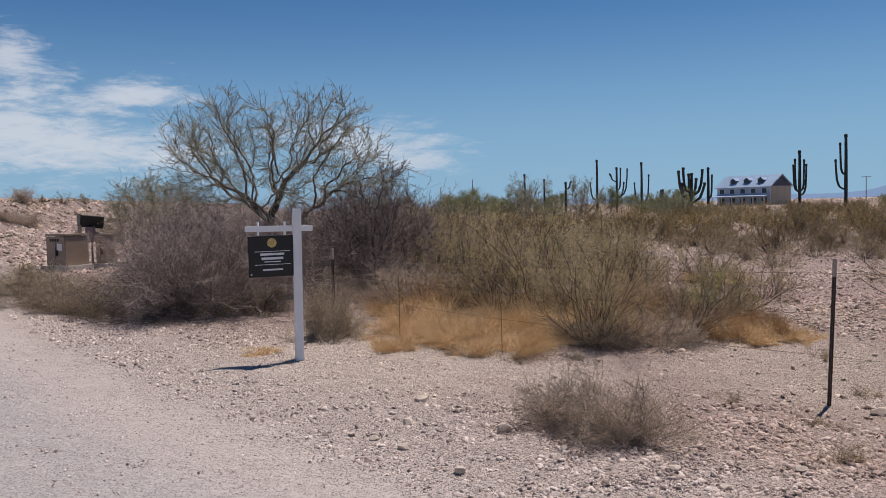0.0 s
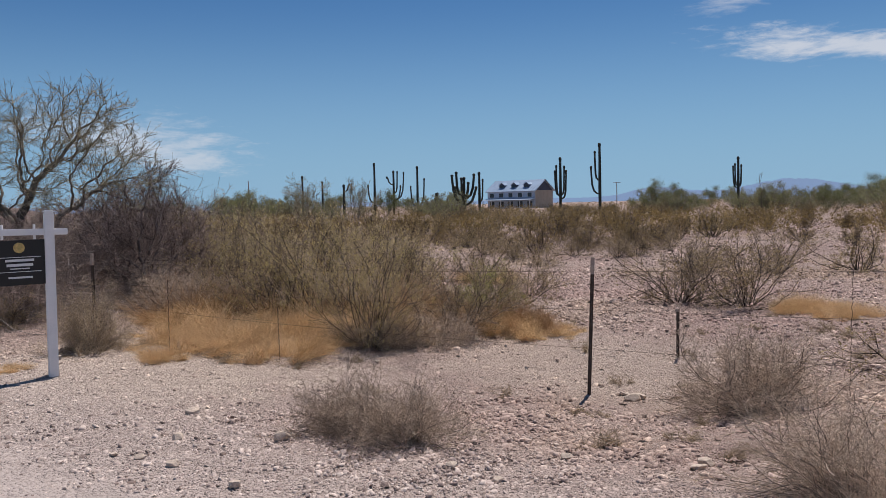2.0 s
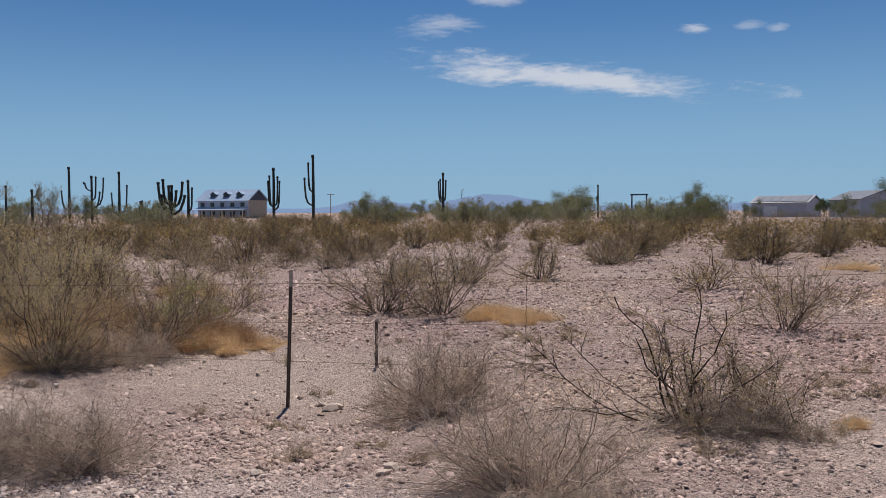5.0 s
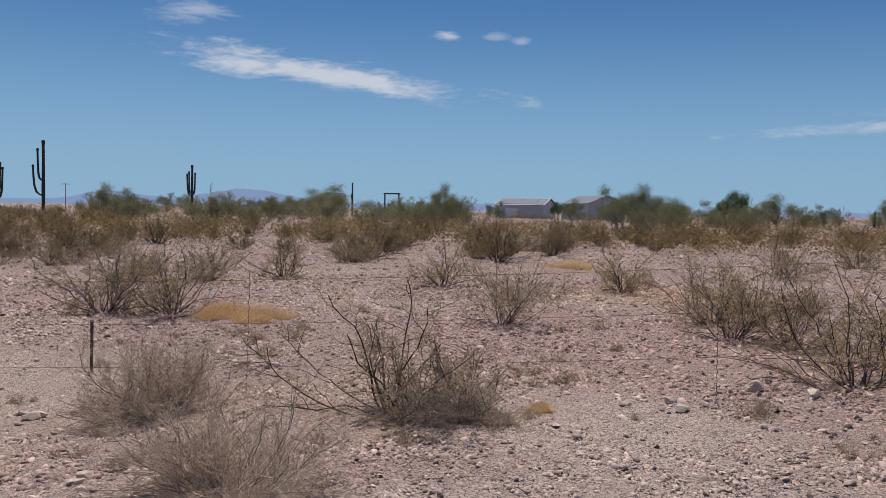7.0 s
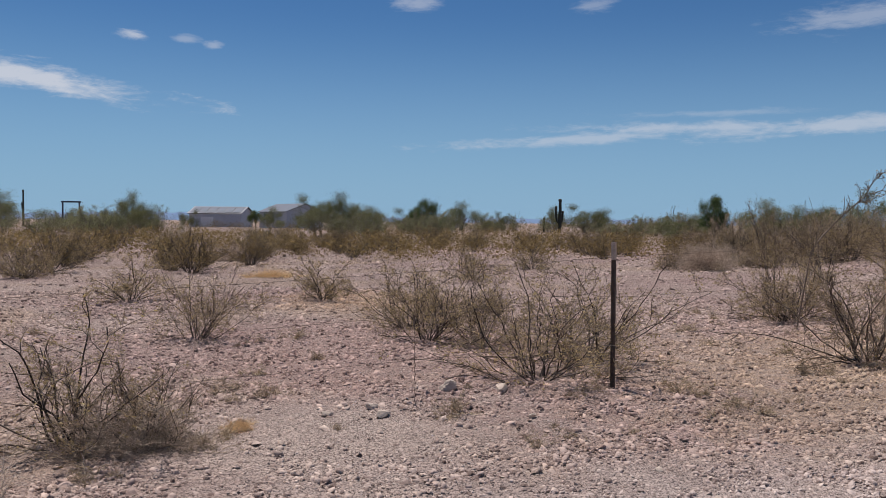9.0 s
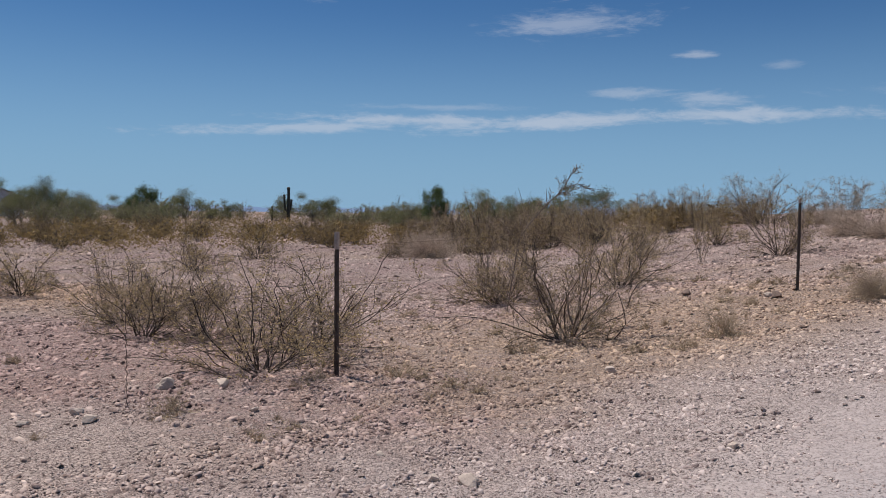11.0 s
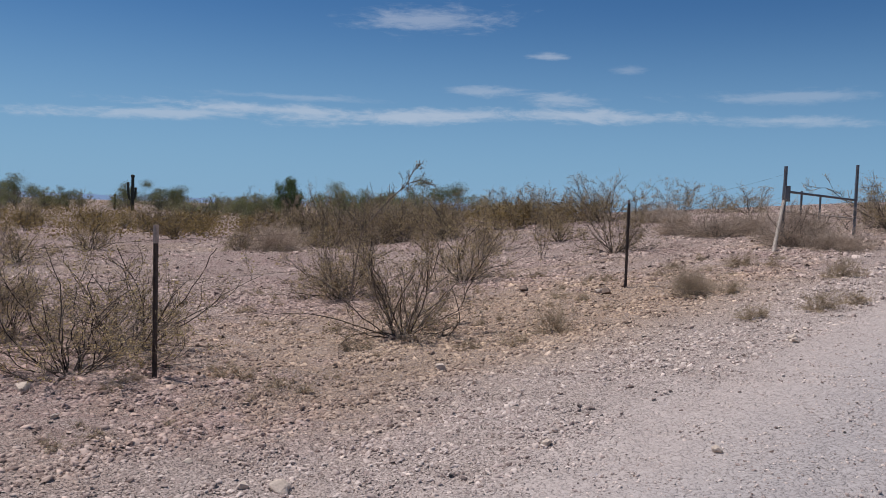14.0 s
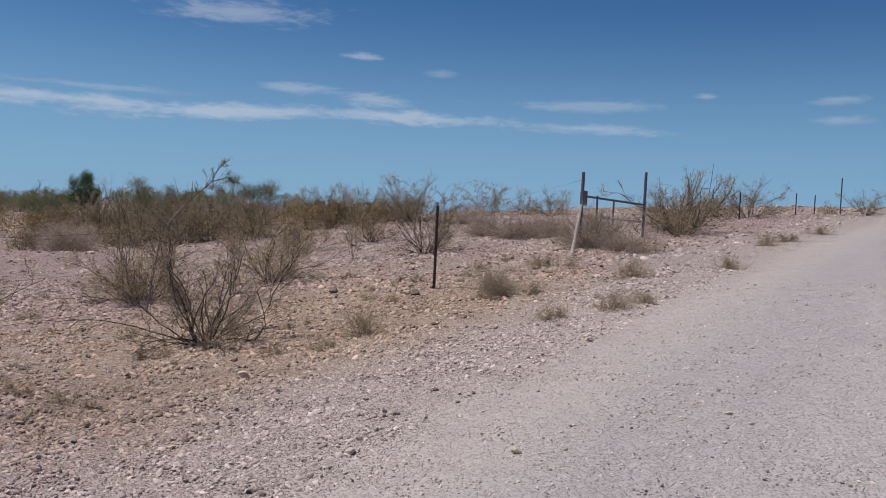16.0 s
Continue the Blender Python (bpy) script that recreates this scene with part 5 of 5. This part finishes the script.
def strand(a, c, f, g):
    """One sagging wire between two posts, at shares f and g of their heights."""
    p, q = Vector((a[0], a[1], tall(a[0], a[1]) + a[2] * f)), Vector((c[0], c[1], tall(c[0], c[1]) + c[2] * g))
    pts = []
    for k in range(9):
        u = k / 8
        v = p.lerp(q, u)
        v.z -= 0.05 * 4 * u * (1 - u)
        pts.append(v)
    ob = part("fence_wire", tube_bm(pts, [0.0016] * 9, 4), WIRE)
    tagged(ob, "thin rusted strand of fence wire between posts", "fence wire", "fence wires")


for a, c in ((P0, P1), (P1, P3), (P3, P4), (P4, GL), (GR, H1), (H1, H2)):
    for f in (0.9, 0.62, 0.34):
        strand(a, c, f, f)


def wire_stay(x, y, h, lean):
    """A twisted wire spacer between the strands."""
    pts = [(0.006 * math.sin(9 * k), 0.006 * math.cos(9 * k), h * k / 24) for k in range(25)]
    ob = part("wire_stay", tube_bm(pts, [0.0032] * 25, 4), WIRE)
    ob.matrix_world = pose(x, y, tall(x, y) - 0.02, 0, lean, 0)
    tagged(ob, "twisted rusty wire fence stay", "wire stay", "wire stays")


wire_stay(5.00, 6.30, 1.20, 1.5)
wire_stay(6.72, 2.47, 0.84, -2.0)
wire_stay(-0.98, 9.92, 0.85, 0.5)
wire_stay(0.23, 9.00, 0.61, -0.5)
wire_stay(12.39, -0.59, 0.79, 0.0)


# ---- estate sign ----
def sign():
    x, y, h = -1.96, 8.85, 1.60
    thing = empty("sign_post", "white wooden hanging post with a black estate sign", "sign", m=pose(x, y, tall(x, y), 0, 0.7, 20))
    part("post", box_bm((0.088, 0.088, h + 0.05), (0, 0, (h - 0.05) / 2), 0.006), WHITE_WOOD, thing)
    part("cap", box_bm((0.096, 0.096, 0.03), (0, 0, h + 0.012), 0.012), WHITE_WOOD, thing)
    arm_z = h - 0.185
    part("arm", box_bm((0.50, 0.05, 0.062), (-0.296, 0, arm_z), 0.004), WHITE_WOOD, thing)
    part("arm_stub", box_bm((0.12, 0.05, 0.062), (0.106, 0, arm_z), 0.004), WHITE_WOOD, thing)
    for s in (-0.41, -0.13):
        part("hanger", tube_bm([(s, 0, arm_z + 0.075), (s, 0, arm_z - 0.07)], [0.012, 0.012], 8), WHITE_WOOD, thing)
    w, t = 0.50, 0.435
    panel = part("panel", box_bm((w, 0.012, t), (0, 0, -t / 2), 0.003), BLACK, thing, "black printed sign panel")
    panel.matrix_local = pose(-0.27, -0.005, arm_z - 0.075, 0, -1.2, 0)
    bm = bmesh.new()
    bmesh.ops.create_cone(bm, cap_ends=True, segments=28, radius1=0.05, radius2=0.05, depth=0.003)
    bmesh.ops.rotate(bm, matrix=Matrix.Rotation(radians(90), 3, "X"), verts=bm.verts)
    bmesh.ops.translate(bm, vec=(0, -0.0085, -0.075), verts=bm.verts)
    part("badge", bm, GOLD, panel, "round gold badge")
    for width, tall_, z in ((0.37, 0.006, -0.165), (0.25, 0.024, -0.195), (0.23, 0.026, -0.24), (0.17, 0.010, -0.275), (0.37, 0.006, -0.305), (0.21, 0.018, -0.36)):
        part("print_bar", box_bm((width, 0.003, tall_), (0, -0.0085, z)), PRINT, panel)
    for s in (-1, 1):
        part("bolt", tube_bm([(s * 0.225, -0.004, -t + 0.03), (s * 0.225, -0.012, -t + 0.03)], [0.009, 0.009], 8), PRINT, panel)
    part("splice_plate", box_bm((0.03, 0.05, 0.04), (0.058, 0, 0.17), 0.004), OLD_WOOD, thing)


sign()


# ---- service cabinets ----
def cabinet(x, y, face, w, d, h, label, mat):
    thing = empty("service_cabinet", label, "utility box", "service cabinets", pose(x, y, tall(x, y), 0, 0, face))
    part("pad", box_bm((w + 0.14, d + 0.14, 0.16), (0, 0, 0.03), 0.015), CONCRETE, thing, "pale concrete pad")
    part("body", box_bm((w, d, h - 0.15), (0, 0, 0.115 + (h - 0.15) / 2), 0.012), mat, thing)
    part("lid", box_bm((w + 0.03, d + 0.03, 0.05), (0, 0, h), 0.014), mat, thing)
    part("door_seam", box_bm((0.012, 0.01, h * 0.7), (0, -d / 2 - 0.003, h * 0.5)), DARK_METAL, thing)
    part("latch", box_bm((0.03, 0.04, 0.12), (0.06, -d / 2 - 0.02, h * 0.5), 0.005), DARK_METAL, thing)
    return thing


CX, CY, CH = -9.16, 17.98, 0.78
big = cabinet(CX, CY, -20, 0.56, 0.66, CH, "tan steel transformer cabinet on a concrete pad", BOX_TAN)
part("sticker", box_bm((0.13, 0.006, 0.16), (0.12, -0.334, CH * 0.66)), PRINT, big)
for k in range(4):
    part("print_bar", box_bm((0.05, 0.006, 0.06), (-0.13 + 0.07 * k, -0.334, CH * 0.86)), DARK_METAL, big)
CX, CY, CH = -8.82, 19.11, 0.77
cabinet(CX, CY, -20, 0.3, 0.34, CH, "small tan steel service pedestal", BOX_TAN)


def meter_stand():
    x, y, h = -9.39, 19.47, 1.24
    thing = empty("meter_stand", "weathered post with dark sheet and faded meter box", "meter", m=pose(x, y, tall(x, y), 0, 0, 25))
    part("post", box_bm((0.09, 0.09, h + 0.05), (-0.2, 0, (h - 0.05) / 2), 0.006), OLD_WOOD, thing)
    part("sheet", box_bm((0.52, 0.03, 0.32), (0.08, -0.08, h - 0.2), 0.004, Matrix.Rotation(0.12, 4, "Y") @ Matrix.Rotation(0.5, 4, "X")), DARK_METAL, thing, "dark tilted metal sheet")
    part("meter_box", box_bm((0.2, 0.16, 0.36), (0.02, -0.12, h - 0.5), 0.02), MAUVE, thing, "faded reddish meter box")
    part("conduit", tube_bm([(0.06, -0.1, 0), (0.06, -0.1, h - 0.6)], [0.025, 0.025], 8), OLD_WOOD, thing)
    part("conduit", tube_bm([(0.2, -0.05, 0), (0.12, -0.05, h - 0.3)], [0.02, 0.02], 8), OLD_WOOD, thing)
    part("brace", tube_bm([(0.75, -0.2, 0.5), (0.15, -0.05, h - 0.45)], [0.022, 0.022], 8), OLD_WOOD, thing)


meter_stand()


# ---- stones ----
# one angular chip: a skewed four-cornered slab with steep broken sides
CHIP = np.array([[-0.95, -0.6, -0.6], [0.6, -0.9, -0.6], [1.0, 0.5, -0.6], [-0.45, 0.95, -0.6], [-0.75, -0.5, 0.5], [0.5, -0.7, 0.6], [0.8, 0.4, 0.5], [-0.3, 0.75, 0.6]])
CHIP_FACES = np.array([[4, 5, 6], [4, 6, 7], [0, 1, 5], [0, 5, 4], [1, 2, 6], [1, 6, 5], [2, 3, 7], [2, 7, 6], [3, 0, 4], [3, 4, 7]])
# bare sandy spots with few stones: x, y, radius
SANDY = ((-0.9, 8.7, 2.5), (3.6, 9.0, 2.0), (5.6, 2.9, 1.5), (1.6, 8.2, 1.6), (4.0, 4.6, 1.2), (3.4, 7.2, 1.0))


def road_side(x, y):
    """Signed distance from the road's edge: below 3.7 is road."""
    return 0.73 * x + 0.68 * y - 0.12 * np.minimum(y + 2.0, 0.0)


def gravel(name, seed, count, near, far, lo, hi, on_road, label, band=(-50, 90), fan=(-34, 142)):
    rng = np.random.default_rng(seed)
    az, r = np.radians(rng.uniform(fan[0], fan[1], count)), near + (far - near) * rng.uniform(0, 1, count)
    x, y = 0.4 + r * np.sin(az), -0.2 + r * np.cos(az)
    # stones lie in drifts
    drift = np.sin(1.7 * x + 0.9 * np.sin(1.1 * y)) * np.sin(1.4 * y + 1.2 * np.sin(0.8 * x)) + 0.5 * np.sin(3.9 * x + 1.0) * np.sin(3.3 * y)
    keep = rng.uniform(0, 1, count) < (on_road + (1 - on_road) * sst(0.8, 4.1, road_side(x, y) + 0.5 * np.sin(1.3 * x))) * np.clip(0.7 + 0.45 * drift, 0.2, 1)
    side = road_side(x, y)
    keep &= (side > band[0]) & (side < band[1])
    for px, py, wide in SANDY:
        keep &= rng.uniform(0, 1, count) < sst(0.35, 1.15, np.hypot(x - px, y - py) / wide) + 0.12
    x, y, r = x[keep], y[keep], r[keep]
    n = len(x)
    size = lo * (hi / lo) ** (rng.uniform(0, 1, n) ** 2.6) * (0.8 + 0.03 * r)
    v = CHIP[None] * rng.uniform(0.65, 1.1, (n, 8, 1)) + rng.normal(0, 0.14, (n, 8, 3))
    v = v * size[:, None, None] * np.stack([rng.uniform(0.9, 1.5, n), rng.uniform(0.75, 1.2, n), rng.uniform(0.4, 0.85, n)], -1)[:, None]
    a = rng.uniform(0, 2 * np.pi, n)
    c, s = np.cos(a)[:, None], np.sin(a)[:, None]
    vx, vy = v[..., 0] * c - v[..., 1] * s, v[..., 0] * s + v[..., 1] * c
    tx, ty = rng.normal(0, 0.25, (2, n, 1))
    vz = v[..., 2] + vx * tx + vy * ty + size[:, None] * 0.2
    out = np.stack([vx + x[:, None], vy + y[:, None], vz + height(x, y)[:, None]], -1)
    faces = (CHIP_FACES[None] + 8 * np.arange(n)[:, None, None]).reshape(-1, 3)
    tagged(new(name, raw_mesh(name, out.reshape(-1, 3), faces, STONE)), label, "gravel", kind="stuff")


gravel("fine_gravel", 1, 42000, 2.8, 16, 0.006, 0.016, 0.2, "fine angular desert gravel strewn over the soil", fan=(-16, 130))
gravel("verge_cobbles", 6, 200000, 3.2, 14, 0.0065, 0.027, 1.0, "close-lying angular stones along the road verge", (2.9, 5.6))
gravel("road_grit", 7, 55000, 2.6, 12, 0.005, 0.014, 1.0, "fine crushed grit on the graded road", (-20, 3.0))
gravel("stones", 2, 110000, 5.0, 20, 0.012, 0.036, 0.0, "loose fist-sized desert stones", (4.8, 90), (8, 134))
gravel("bank_stones", 8, 9000, 20, 46, 0.03, 0.075, 0.02, "loose brown stones on the bank beyond the cabinets", fan=(-34, -10))
gravel("far_stones", 3, 34000, 13, 55, 0.018, 0.055, 0.03, "loose stones on the open stony flat", (3.6, 90), (4, 142))


def rock(x, y, w, dark=False):
    """One large stone, half bedded in the soil."""
    global ROCKS
    ROCKS += 1
    rng = np.random.default_rng(500 + ROCKS)
    bm = bmesh.new()
    bmesh.ops.create_icosphere(bm, subdivisions=3, radius=0.5)
    shift = rng.uniform(0, 50, 3)
    for v in bm.verts:
        p = Vector(v.co) * 2.6 + Vector(shift)
        v.co = v.co * (1 + 0.42 * noise.noise(p) + 0.12 * noise.noise(p * 3))
    # knock flat faces off it
    for k in range(6):
        d = Vector(unit(rng.normal(0, 1, 3)))
        lim = rng.uniform(0.24, 0.36)
        for v in bm.verts:
            over = v.co.dot(d) - lim
            if over > 0:
                v.co -= d * over * 0.85
    bmesh.ops.scale(bm, vec=(w, w * rng.uniform(0.7, 1.0), w * rng.uniform(0.5, 0.7)), verts=bm.verts)
    ob = part("rock", bm, DARK_ROCK if dark else PALE_ROCK)
    ob.matrix_world = pose(x, y, tall(x, y) + w * 0.16, rng.uniform(-12, 12), rng.uniform(-12, 12), rng.uniform(0, 360))
    return tagged(ob, "dark brown rock on the stony slope" if dark else "pale weathered desert rock lying on the gravel", "rock", "loose rocks")


ROCKS = 0
rock(-0.50, 6.86, 0.13)
rock(-0.10, 4.94, 0.10)
rock(-0.50, 5.42, 0.11)
rock(-0.52, 6.06, 0.10)
rock(0.18, 5.87, 0.12)
rock(1.19, 4.98, 0.08)
rock(1.93, 4.98, 0.08)
rock(1.38, 4.63, 0.07)
rock(-0.89, 5.74, 0.06)
rock(0.70, 7.98, 0.08)
rock(1.24, 8.82, 0.07)
rock(7.39, 2.44, 0.16)
rock(6.19, 2.97, 0.11)
rock(6.55, 2.78, 0.10)
rock(6.31, 2.57, 0.12)
rock(7.50, 1.99, 0.16)
rock(3.43, 7.27, 0.15)
rock(5.50, -0.12, 0.13)
rock(8.35, -1.37, 0.13)
rock(13.74, -3.30, 0.20, True)
rock(12.26, -4.18, 0.22, True)
rock(12.46, -4.12, 0.13)
rock(7.58, -1.57, 0.08)
rock(5.74, -1.73, 0.08)
rock(7.77, -4.49, 0.12)
rock(5.53, 0.08, 0.09)
rock(3.53, 7.31, 0.14)
rock(3.44, 7.47, 0.09)
rock(1.97, 5.31, 0.06)
rock(2.66, 4.55, 0.11)
rock(5.93, 0.46, 0.07)
rock(6.75, 1.51, 0.08)
rock(7.95, -4.56, 0.10)
rock(5.23, -2.59, 0.07)
rock(5.21, -4.05, 0.05)
rock(-0.72, 5.64, 0.07)
rock(2.57, 4.49, 0.10)


# ---- scattered weed tufts ----
def scatter_tufts():
    rng = random.Random(4)
    k = 0
    while k < 150:
        az, r = radians(rng.uniform(-15, 138)), rng.uniform(4.5, 17)
        x, y = r * math.sin(az), r * math.cos(az)
        d = float(road_side(x, y))
        if d < 5.2 or d > 13:
            continue
        put("tuft", x, y, rng.uniform(0.06, 0.16), rng.uniform(0.7, 1.3), rng.uniform(0, 360))
        k += 1


scatter_tufts()

for shapes in LIBRARY.values():
    for shape in shapes:
        for ob in (*shape.children_recursive, shape):
            bpy.data.objects.remove(ob)
